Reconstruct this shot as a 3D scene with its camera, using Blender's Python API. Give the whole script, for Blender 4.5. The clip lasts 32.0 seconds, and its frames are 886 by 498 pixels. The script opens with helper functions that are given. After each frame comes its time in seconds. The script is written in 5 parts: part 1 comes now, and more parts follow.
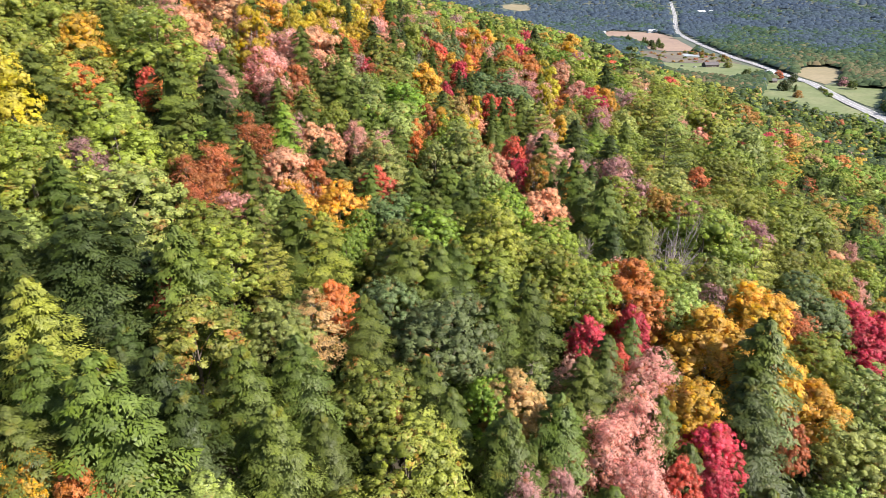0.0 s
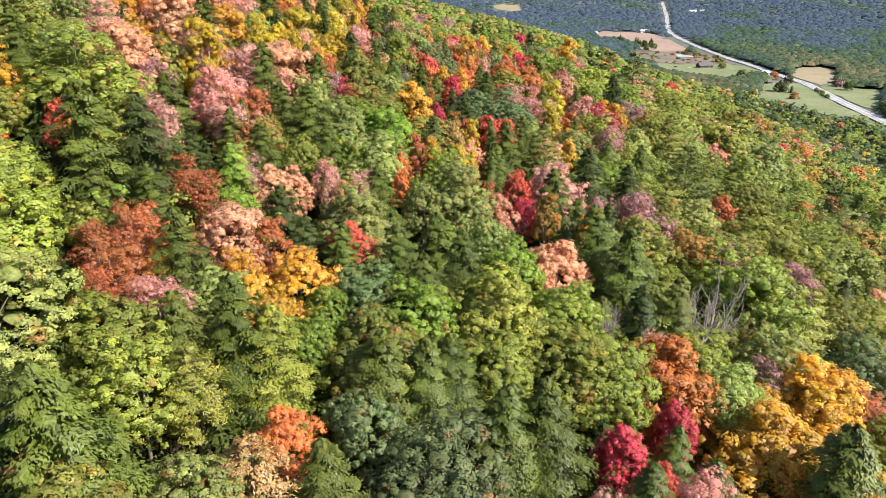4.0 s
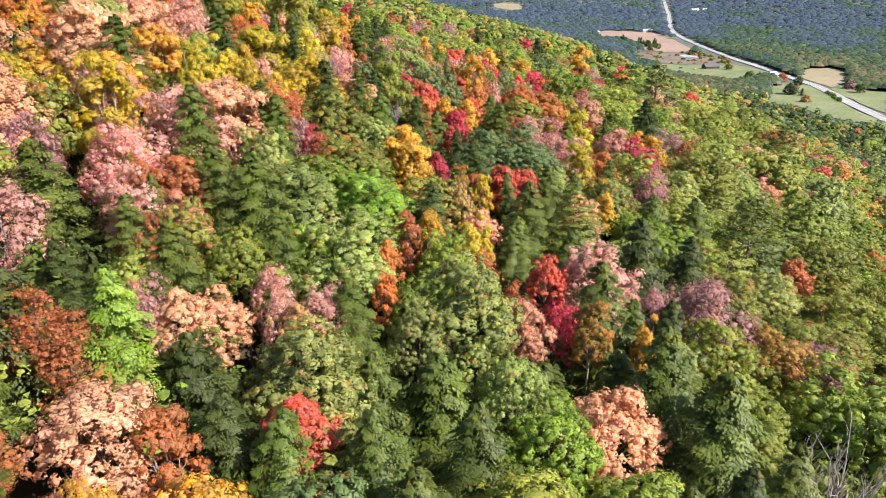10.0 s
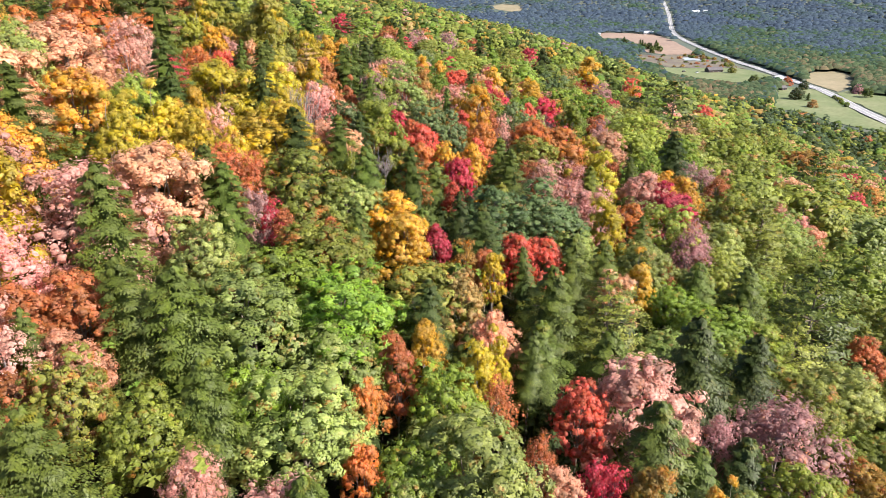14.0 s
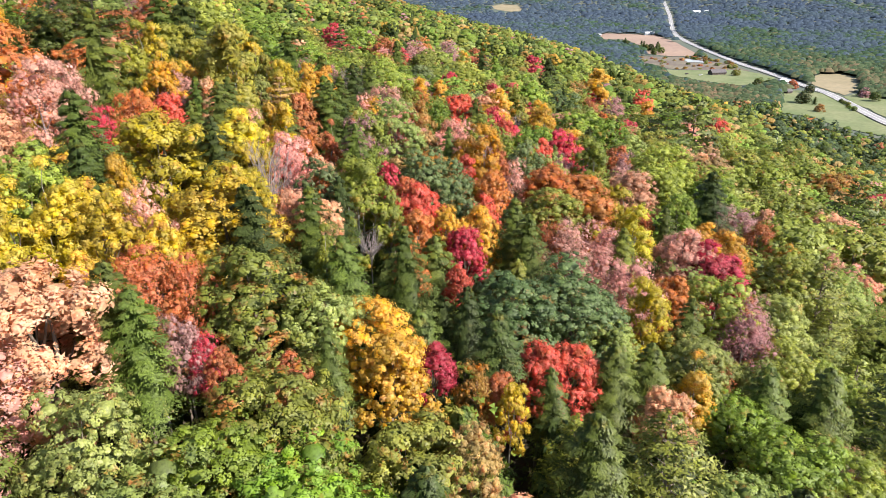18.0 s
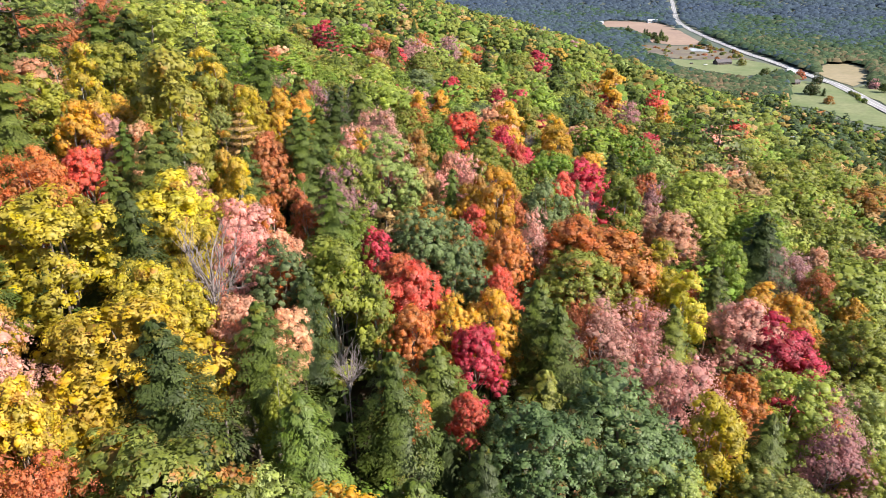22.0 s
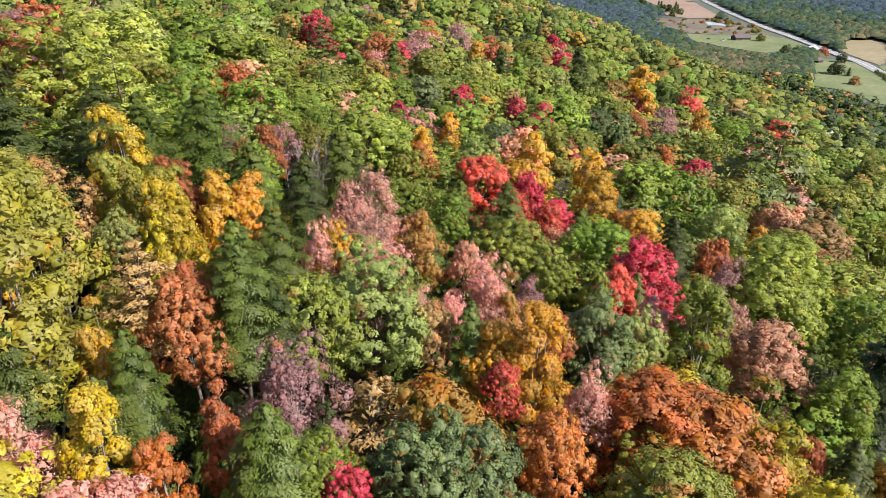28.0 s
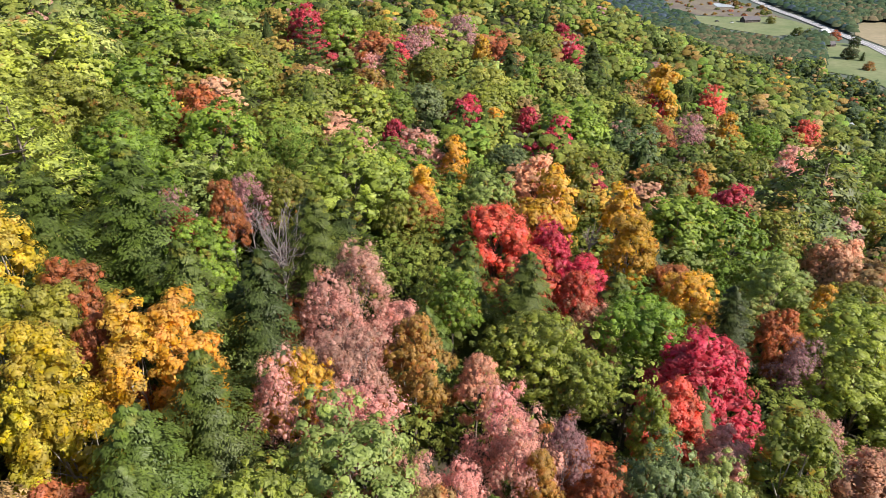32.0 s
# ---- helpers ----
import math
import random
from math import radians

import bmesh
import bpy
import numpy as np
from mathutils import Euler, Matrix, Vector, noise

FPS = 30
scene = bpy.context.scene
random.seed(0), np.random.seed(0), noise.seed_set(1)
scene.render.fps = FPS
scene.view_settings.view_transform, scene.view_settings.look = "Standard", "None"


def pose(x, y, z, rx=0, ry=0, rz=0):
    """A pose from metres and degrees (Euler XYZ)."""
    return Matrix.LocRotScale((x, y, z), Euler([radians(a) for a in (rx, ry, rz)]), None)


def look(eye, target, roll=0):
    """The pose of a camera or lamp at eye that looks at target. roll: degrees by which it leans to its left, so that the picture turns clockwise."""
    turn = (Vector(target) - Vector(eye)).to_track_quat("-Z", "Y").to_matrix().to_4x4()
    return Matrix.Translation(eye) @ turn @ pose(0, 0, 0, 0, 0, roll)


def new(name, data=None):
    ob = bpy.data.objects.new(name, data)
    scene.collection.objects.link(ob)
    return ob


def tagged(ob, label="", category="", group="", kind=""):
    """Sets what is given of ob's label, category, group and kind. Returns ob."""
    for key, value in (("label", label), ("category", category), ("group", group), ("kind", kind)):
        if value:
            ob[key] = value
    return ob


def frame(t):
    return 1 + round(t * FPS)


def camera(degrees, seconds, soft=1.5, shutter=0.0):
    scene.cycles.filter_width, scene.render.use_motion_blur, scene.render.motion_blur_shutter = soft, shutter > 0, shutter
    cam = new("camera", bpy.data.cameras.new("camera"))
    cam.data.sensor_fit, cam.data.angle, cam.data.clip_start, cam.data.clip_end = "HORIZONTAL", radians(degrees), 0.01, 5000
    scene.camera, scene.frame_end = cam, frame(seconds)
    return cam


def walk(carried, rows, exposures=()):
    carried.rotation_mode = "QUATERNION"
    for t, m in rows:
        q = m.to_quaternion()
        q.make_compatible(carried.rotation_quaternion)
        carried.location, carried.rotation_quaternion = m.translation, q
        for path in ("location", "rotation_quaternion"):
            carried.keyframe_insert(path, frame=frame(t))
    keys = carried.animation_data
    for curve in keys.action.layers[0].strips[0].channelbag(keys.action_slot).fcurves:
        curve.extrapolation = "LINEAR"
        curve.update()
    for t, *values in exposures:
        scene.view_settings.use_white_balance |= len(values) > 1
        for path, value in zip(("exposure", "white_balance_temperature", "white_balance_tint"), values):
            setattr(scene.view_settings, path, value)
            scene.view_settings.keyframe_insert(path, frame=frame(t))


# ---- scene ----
cam = camera(69.0, 32.0, soft=0.65)
METRES, EYE, TILT, LEAN, TURN = 120.0, 111.0, -22.5, 0.0, 0.0
ROWS = [
    (0.0, 0.0, 0.0, 0.0, 0.0, 0.0, -0.0),
    (0.5, 0.0001, 0.0144, 0.0067, -0.41, 0.01, 0.2),
    (1.0, 0.0001, 0.0288, 0.0134, -0.61, 0.02, 0.3),
    (1.5, 0.0001, 0.0434, 0.02, -0.61, 0.04, 0.33),
    (2.0, 0.0001, 0.0578, 0.0266, -0.6, 0.04, 0.35),
    (2.5, 0.0004, 0.0721, 0.0331, -0.59, 0.03, 0.37),
    (3.0, 0.0009, 0.0861, 0.0395, -0.62, 0.01, 0.38),
    (3.5, 0.0012, 0.1, 0.046, -0.66, 0.01, 0.41),
    (5.5, 0.0011, 0.1556, 0.072, -0.63, -0.09, 0.36),
    (6.0, 0.001, 0.17, 0.0783, -0.62, -0.09, 0.37),
    (6.5, 0.0011, 0.1838, 0.085, -0.62, -0.11, 0.36),
    (7.0, 0.0014, 0.1976, 0.0917, -0.61, -0.14, 0.36),
    (7.5, 0.0014, 0.2114, 0.0985, -0.64, -0.18, 0.36),
    (8.0, 0.0018, 0.225, 0.1053, -0.6, -0.14, 0.39),
    (8.5, 0.002, 0.2388, 0.1125, -0.6, -0.16, 0.4),
    (9.0, 0.0022, 0.2528, 0.1195, -0.63, -0.16, 0.4),
    (9.5, 0.0018, 0.2671, 0.1268, -0.67, -0.16, 0.42),
    (10.0, 0.0016, 0.2813, 0.1341, -0.67, -0.15, 0.45),
    (10.5, 0.0017, 0.2956, 0.1416, -0.68, -0.14, 0.46),
    (11.0, 0.0021, 0.3095, 0.1495, -0.67, -0.12, 0.46),
    (11.5, 0.0023, 0.3236, 0.1576, -0.7, -0.12, 0.45),
    (12.0, 0.0025, 0.3373, 0.1656, -0.7, -0.12, 0.46),
    (12.5, 0.0025, 0.3511, 0.1736, -0.71, -0.11, 0.46),
    (13.0, 0.0027, 0.365, 0.1815, -0.7, -0.08, 0.48),
    (13.5, 0.003, 0.3787, 0.1898, -0.72, -0.1, 0.48),
    (14.0, 0.003, 0.3926, 0.1978, -0.72, -0.09, 0.49),
    (14.5, 0.0031, 0.4065, 0.2059, -0.73, -0.09, 0.48),
    (16.5, 0.0032, 0.4612, 0.2375, -0.76, -0.11, 0.47),
    (17.0, 0.0031, 0.4748, 0.2454, -0.76, -0.12, 0.48),
    (17.5, 0.0029, 0.4884, 0.2532, -0.78, -0.13, 0.48),
    (18.0, 0.0032, 0.5021, 0.2608, -0.79, -0.14, 0.51),
    (18.5, 0.0037, 0.5157, 0.2682, -0.8, -0.15, 0.48),
    (19.0, 0.0039, 0.5288, 0.2757, -0.8, -0.17, 0.48),
    (19.5, 0.0038, 0.5419, 0.2835, -0.82, -0.21, 0.48),
    (20.0, 0.0035, 0.5555, 0.2912, -0.82, -0.38, 0.49),
    (20.5, 0.0034, 0.5693, 0.2987, -0.83, -0.59, 0.5),
    (21.0, 0.003, 0.5829, 0.3062, -0.85, -0.82, 0.48),
    (21.5, 0.003, 0.5963, 0.3139, -0.85, -1.04, 0.46),
    (22.0, 0.0029, 0.6098, 0.3214, -0.85, -1.25, 0.46),
    (22.5, 0.0028, 0.6231, 0.3289, -0.87, -1.48, 0.45),
    (23.0, 0.0028, 0.6364, 0.3366, -0.85, -1.7, 0.44),
    (23.5, 0.0028, 0.6496, 0.3444, -0.86, -1.91, 0.44),
    (24.0, 0.0027, 0.663, 0.3523, -0.87, -2.13, 0.41),
    (24.5, 0.0027, 0.6765, 0.3601, -0.85, -2.34, 0.38),
    (25.0, 0.0028, 0.69, 0.368, -0.82, -2.55, 0.35),
    (25.5, 0.0026, 0.7037, 0.376, -0.78, -2.76, 0.3),
    (27.5, 0.0021, 0.7585, 0.4084, -0.44, -3.57, 0.1),
    (28.0, 0.0018, 0.7719, 0.4162, -0.37, -3.76, 0.07),
    (28.5, 0.0015, 0.7854, 0.424, -0.33, -3.96, 0.03),
    (29.0, 0.0011, 0.7989, 0.4316, -0.31, -4.16, 0.03),
    (29.5, 0.001, 0.8123, 0.439, -0.3, -4.38, 0.02),
    (30.0, 0.0009, 0.826, 0.4461, -0.3, -4.58, 0.02),
    (30.5, 0.0006, 0.8395, 0.4531, -0.3, -4.79, 0.01),
    (31.0, 0.0003, 0.8531, 0.46, -0.3, -5.01, -0.0),
    (31.5, -0.0, 0.8667, 0.4666, -0.29, -5.21, -0.01),
    (32.0, -0.0002, 0.8802, 0.4728, -0.3, -5.43, -0.02),
]
walk(cam, [(t, pose(0, 0, EYE, TILT, LEAN, TURN) @ pose(METRES * x, METRES * y, METRES * z, 90 + pitch, roll, yaw)) for t, x, y, z, yaw, pitch, roll in ROWS],
     exposures=[(0.0, 1.1), (13.0, 1.15), (25.0, 0.98), (32.0, 0.77)])

# ---- sky and sun ----
SUN_DIR = Vector((0.72, -0.30, 0.68)).normalized()
world = bpy.data.worlds.new("sky")
scene.world = world
world.use_nodes = True
wn = world.node_tree.nodes
sky = wn.new("ShaderNodeTexSky")
sky.sky_type = "NISHITA"
sky.sun_disc = False
sky.sun_elevation = math.asin(SUN_DIR.z)
sky.sun_rotation = math.atan2(SUN_DIR.x, SUN_DIR.y)
wn["Background"].inputs["Strength"].default_value = 0.09
world.node_tree.links.new(sky.outputs["Color"], wn["Background"].inputs["Color"])
sun_data = bpy.data.lights.new("sun", "SUN")
sun_data.energy, sun_data.angle, sun_data.color = 4.6, radians(0.6), (1.0, 0.925, 0.84)
sun = new("sun", sun_data)
sun.matrix_world = look(SUN_DIR * 300, (0, 0, 0))


# ---- materials ----
def nodes_of(name):
    m = bpy.data.materials.new(name)
    m.use_nodes = True
    t = m.node_tree
    return m, t.nodes, t.links, t.nodes["Principled BSDF"]


def mixed(n, l, fac, a, b, blend="MIX"):
    """A colour mix; fac, a and b are sockets or values."""
    k = n.new("ShaderNodeMix")
    k.data_type, k.blend_type = "RGBA", blend
    for sock, v in ((k.inputs[0], fac), (k.inputs[6], a), (k.inputs[7], b)):
        if isinstance(v, bpy.types.NodeSocket):
            l.new(v, sock)
        else:
            sock.default_value = v if isinstance(v, (int, float)) else (*v, 1)
    return k.outputs[2]


def ranged(n, l, v, a, b, c, d):
    k = n.new("ShaderNodeMapRange")
    l.new(v, k.inputs[0])
    for i, x in enumerate((a, b, c, d)):
        k.inputs[1 + i].default_value = x
    return k.outputs[0]


def noisy(n, l, scale, detail=3.0, where="Object", rough=0.5):
    tc, k = n.new("ShaderNodeTexCoord"), n.new("ShaderNodeTexNoise")
    k.inputs["Scale"].default_value, k.inputs["Detail"].default_value, k.inputs["Roughness"].default_value = scale, detail, rough
    l.new(tc.outputs[where], k.inputs["Vector"])
    return k.outputs["Fac"]


def foliage(name, turning=(0.42, 0.16, 0.05), glow=0.4, spread=0.4, gloss=0.5):
    """Leaves in the tree's own colour (object colour), each clump a little lighter, darker or further turned.
    The object colour's alpha says how much of the crown has turned to the second hue."""
    m, n, l, b = nodes_of(name)
    info, geo = n.new("ShaderNodeObjectInfo"), n.new("ShaderNodeNewGeometry")
    rnd = geo.outputs["Random Per Island"]
    patch = noisy(n, l, 0.55, 2.0)
    turned = n.new("ShaderNodeMath")
    turned.operation = "ADD"
    l.new(ranged(n, l, patch, 0.3, 0.7, -0.5, 0.5), turned.inputs[0])
    l.new(info.outputs["Alpha"], turned.inputs[1])
    some = n.new("ShaderNodeMath")
    some.operation = "MULTIPLY_ADD"
    l.new(rnd, some.inputs[0])
    some.inputs[1].default_value = 0.25
    l.new(turned.outputs[0], some.inputs[2])
    col = mixed(n, l, ranged(n, l, some.outputs[0], 0.45, 0.8, 0.0, 0.85), info.outputs["Color"], turning)
    hsv = n.new("ShaderNodeHueSaturation")
    l.new(col, hsv.inputs["Color"])
    tone, speck = n.new("ShaderNodeAttribute"), n.new("ShaderNodeMath")
    tone.attribute_name = "tone"
    speck.operation = "MULTIPLY"
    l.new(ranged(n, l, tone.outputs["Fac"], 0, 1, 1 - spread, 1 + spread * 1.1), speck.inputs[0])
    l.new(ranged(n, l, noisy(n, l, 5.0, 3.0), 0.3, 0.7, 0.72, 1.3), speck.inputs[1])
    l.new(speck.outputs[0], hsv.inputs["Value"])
    fine = noisy(n, l, 1.3, 2.0)
    l.new(ranged(n, l, tone.outputs["Fac"], 0, 1, 0.503, 0.488), hsv.inputs["Hue"])
    l.new(ranged(n, l, fine, 0.3, 0.7, 0.92, 1.11), hsv.inputs["Saturation"])
    l.new(hsv.outputs["Color"], b.inputs["Base Color"])
    b.inputs["Roughness"].default_value = gloss
    b.inputs["Specular IOR Level"].default_value = 0.35
    tr, mx = n.new("ShaderNodeBsdfTranslucent"), n.new("ShaderNodeMixShader")
    l.new(hsv.outputs["Color"], tr.inputs["Color"])
    mx.inputs[0].default_value = glow
    l.new(b.outputs[0], mx.inputs[1])
    l.new(tr.outputs[0], mx.inputs[2])
    l.new(mx.outputs[0], n["Material Output"].inputs[0])
    return m


def plain(name, col, col2, scale=1.0, rough=0.85, bump=0.0, where="Object", fine=8.0):
    m, n, l, b = nodes_of(name)
    c = mixed(n, l, ranged(n, l, noisy(n, l, scale, 4.0, where), 0.35, 0.65, 0, 1), col, col2)
    c = mixed(n, l, ranged(n, l, noisy(n, l, scale * fine, 3.0, where), 0.3, 0.7, 0.0, 0.45), c, tuple(x * 0.55 for x in col))
    l.new(c, b.inputs["Base Color"])
    b.inputs["Roughness"].default_value = rough
    if bump:
        k = n.new("ShaderNodeBump")
        k.inputs["Strength"].default_value = bump
        l.new(noisy(n, l, scale * fine, 4.0, where), k.inputs["Height"])
        l.new(k.outputs[0], b.inputs["Normal"])
    return m


def island(name, cols, glow=0.25):
    """Far foliage: each clump takes one of several hues, some blued for haze, with larger patches of its kind."""
    m, n, l, b = nodes_of(name)
    geo, ramp = n.new("ShaderNodeNewGeometry"), n.new("ShaderNodeValToRGB")
    attr = n.new("ShaderNodeAttribute")
    attr.attribute_name = "hue"
    l.new(attr.outputs["Fac"], ramp.inputs[0])
    e = ramp.color_ramp.elements
    while len(e) < len(cols):
        e.new(0.5)
    for i, (p, c) in enumerate(cols):
        e[i].position, e[i].color = p, (*c, 1)
    hsv = n.new("ShaderNodeHueSaturation")
    l.new(ramp.outputs[0], hsv.inputs["Color"])
    speck = n.new("ShaderNodeMath")
    speck.operation = "MULTIPLY"
    l.new(ranged(n, l, geo.outputs["Random Per Island"], 0, 1, 0.8, 1.2), speck.inputs[0])
    l.new(ranged(n, l, noisy(n, l, 0.35, 6.0), 0.3, 0.7, 0.75, 1.25), speck.inputs[1])
    l.new(speck.outputs[0], hsv.inputs["Value"])
    l.new(hsv.outputs[0], b.inputs["Base Color"])
    b.inputs["Roughness"].default_value = 0.9
    b.inputs["Specular IOR Level"].default_value = 0.05
    return m


BARK = plain("bark", (0.16, 0.12, 0.09), (0.25, 0.21, 0.17), 1.5, 0.9, 0.5)
PALE_BARK = plain("pale_bark", (0.30, 0.27, 0.24), (0.42, 0.38, 0.34), 1.2, 0.85, 0.3)
GREY_BARK = plain("grey_bark", (0.26, 0.21, 0.20), (0.36, 0.31, 0.30), 1.2, 0.9, 0.2)
LEAF = foliage("broad_leaves")
FINE_LEAF = foliage("fine_leaves", (0.5, 0.2, 0.03), 0.45, 0.32)
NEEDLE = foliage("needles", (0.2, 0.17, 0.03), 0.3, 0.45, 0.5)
def forest_floor():
    """Brown leaf litter on the hill; green scrub and grass on the valley floor, by height."""
    m, n, l, b = nodes_of("forest_floor")
    brown = mixed(n, l, ranged(n, l, noisy(n, l, 0.15, 4.0), 0.35, 0.65, 0, 1), (0.035, 0.03, 0.018), (0.06, 0.045, 0.025))
    scrub = mixed(n, l, ranged(n, l, noisy(n, l, 0.01, 5.0), 0.35, 0.65, 0, 1), (0.07, 0.095, 0.075), (0.12, 0.125, 0.085))
    geo, sep = n.new("ShaderNodeNewGeometry"), n.new("ShaderNodeSeparateXYZ")
    l.new(geo.outputs["Position"], sep.inputs[0])
    far = n.new("ShaderNodeMath")
    far.operation = "GREATER_THAN"
    far.inputs[1].default_value = 640.0
    l.new(sep.outputs["Y"], far.inputs[0])
    low = ranged(n, l, sep.outputs["Z"], 2.0, 8.0, 1.0, 0.0)
    either = n.new("ShaderNodeMath")
    either.operation = "MAXIMUM"
    l.new(far.outputs[0], either.inputs[0])
    l.new(low, either.inputs[1])
    l.new(mixed(n, l, either.outputs[0], brown, scrub), b.inputs["Base Color"])
    b.inputs["Roughness"].default_value = 0.95
    k = n.new("ShaderNodeBump")
    k.inputs["Strength"].default_value = 0.3
    l.new(noisy(n, l, 1.8, 4.0), k.inputs["Height"])
    l.new(k.outputs[0], b.inputs["Normal"])
    return m


LITTER = forest_floor()

# ---- the lie of the land ----


def canopy(x, y):
    """The height of the tree tops over the hillside."""
    u, v = np.clip(x, -200, 400) / 100, np.clip(y, -40, 900) / 100
    return (71.07 - 52.82 * u+44.14 * v - 4.084 * u ** 2 + 17.22 * u * v - 22.61 * v ** 2 + 0.421 * u ** 2 * v - 2.089 * u * v ** 2 + 4.354 * v ** 3 - 1.232 * u ** 3 - 0.2865 * v ** 4)


def ground_at(x, y):
    """The wooded hillside, easing into the flat valley floor, which rises again far away."""
    a = canopy(x, y) - 12.0 + 4.0 * np.exp(-((x - 166) ** 2 + (y - 374) ** 2) / 500.0)
    far = np.maximum(np.hypot(x, y) - 1700.0, 0.0)
    return 0.5 * (a + np.sqrt(a * a + 60.0)) + 0.00004 * far * far / (1 + far / 2000.0)


def mesh_object(name, verts, faces, mat, parent=None, smooth=False):
    me = bpy.data.meshes.new(name)
    me.from_pydata([tuple(v) for v in verts], [], faces)
    me.materials.append(mat)
    if smooth:
        me.shade_smooth()
    me.update()
    ob = new(name, me)
    ob.parent = parent
    return ob


gx = np.concatenate([np.linspace(-3600, -320, 34), np.arange(-300, 560, 9.0), np.linspace(575, 4200, 44)])
gy = np.concatenate([np.linspace(-700, -45, 14), np.arange(-30, 720, 9.0), np.linspace(735, 4700, 60)])
XX, YY = np.meshgrid(gx, gy)
ZZ = ground_at(XX, YY)
nx, ny = len(gx), len(gy)
ground = mesh_object("ground", np.stack([XX.ravel(), YY.ravel(), ZZ.ravel()], 1),
                     [(j * nx + i, j * nx + i + 1, (j + 1) * nx + i + 1, (j + 1) * nx + i) for j in range(ny - 1) for i in range(nx - 1)], LITTER, None, True)
tagged(ground, "forest floor of brown leaf litter under the trees", "ground", kind="structure")

# ---- how trees are made ----
rng = np.random.default_rng(7)


def leaf_mesh(name, c, nrm, size, mat, aspect=0.8, along=None, heart=None, soft=None, tone=None):
    """One small three-cornered spray of leaves at each point c, facing nrm, round a dense heart (points, triangles).
    soft: the way each spray shades, which follows the tuft that it sits on; tone: how light its tuft is, 0 to 1."""
    c, nrm = np.asarray(c, float), np.asarray(nrm, float)
    k = len(c)
    nrm = nrm / np.maximum(np.linalg.norm(nrm, axis=1, keepdims=True), 1e-6)
    soft = nrm if soft is None else soft / np.maximum(np.linalg.norm(soft, axis=1, keepdims=True), 1e-6)
    a = rng.normal(size=(k, 3)) if along is None else np.asarray(along, float)
    u = a - nrm * np.sum(a * nrm, 1, keepdims=True)
    u /= np.maximum(np.linalg.norm(u, axis=1, keepdims=True), 1e-6)
    v = np.cross(nrm, u)
    s = np.broadcast_to(size, (k,))[:, None]
    w = s * aspect * rng.uniform(0.8, 1.2, (k, 1))
    p = np.empty((k, 3, 3))
    p[:, 0] = c + u * s * 0.75
    p[:, 1] = c - u * s * 0.45 + v * w * rng.uniform(0.5, 0.8, (k, 1))
    p[:, 2] = c - u * s * rng.uniform(0.2, 0.6, (k, 1)) - v * w * 0.65
    turned = np.sum(np.cross(p[:, 1] - p[:, 0], p[:, 2] - p[:, 0]) * soft, 1) < 0
    p[turned] = p[turned][:, ::-1]
    p = p.reshape(-1, 3)
    tri = np.arange(len(p)).reshape(-1, 3)
    n, tone = np.repeat(soft, 3, 0), np.repeat(rng.uniform(0, 1, k) if tone is None else tone, 3)
    if heart is not None:
        hv, hf, hn, ht = heart
        p, tri, n, tone = np.concatenate([hv, p]), np.concatenate([hf, tri + len(hv)]), np.concatenate([hn, n]), np.concatenate([ht, tone])
    return sprays(name, p, tri, mat, n, tone)


SHADING, TONE = {}, {}


def sprays(name, verts, tri, mat, normals=None, tone=None):
    me = bpy.data.meshes.new(name)
    k = len(tri)
    me.vertices.add(len(verts))
    me.vertices.foreach_set("co", np.ascontiguousarray(verts, dtype=np.float32).ravel())
    me.loops.add(k * 3)
    me.loops.foreach_set("vertex_index", np.ascontiguousarray(tri, dtype=np.int32).ravel())
    me.polygons.add(k)
    me.polygons.foreach_set("loop_start", np.arange(0, k * 3, 3, dtype=np.int32))
    me.materials.append(mat)
    me.update(calc_edges=True)
    if normals is not None:
        me.shade_smooth()
        me.normals_split_custom_set_from_vertices(np.ascontiguousarray(normals, dtype=np.float32))
        SHADING[me.name], TONE[me.name] = np.asarray(normals, np.float32), np.asarray(tone, np.float32)
        me.attributes.new("tone", "FLOAT", "POINT").data.foreach_set("value", TONE[me.name])
    return me


def globe(level):
    """Directions and triangles of a ball."""
    bm = bmesh.new()
    bmesh.ops.create_icosphere(bm, subdivisions=level, radius=1.0)
    v = np.array([q.co[:] for q in bm.verts])
    f = np.array([[q.index for q in t.verts] for t in bm.faces])
    bm.free()
    return v, f


GLOBE = globe(1)


def puffs(cen, r, out, share, tone, ragged=0.25, high=0.95, crown=None):
    """The dense insides of lobes or tufts: small ragged billows, open beneath."""
    v0, f0 = GLOBE
    k = len(cen)
    a = rng.uniform(0, 6.3, (k, 1))
    q = np.stack([v0[:, 0] * np.cos(a) - v0[:, 1] * np.sin(a), v0[:, 0] * np.sin(a) + v0[:, 1] * np.cos(a), np.broadcast_to(v0[:, 2], (k, 12))], 2)
    v = cen[:, None] + q * (r[:, None] * share * rng.uniform(1 - ragged, 1 + ragged, (k, 12)))[:, :, None] * np.array([1.05, 1.05, high])
    n = q + (out * 0.35 if crown is None else out * 0.2 + crown)[:, None] + rng.normal(0, 0.15, q.shape)
    keep = np.einsum("kfj,kj->kf", q[:, f0].mean(2), out) > -0.35
    f = (f0[None] + 12 * np.arange(k)[:, None, None])[keep]
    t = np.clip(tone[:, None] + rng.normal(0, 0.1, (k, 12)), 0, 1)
    return v.reshape(-1, 3), f, n.reshape(-1, 3) / np.linalg.norm(n.reshape(-1, 3), axis=1, keepdims=True), t.ravel()


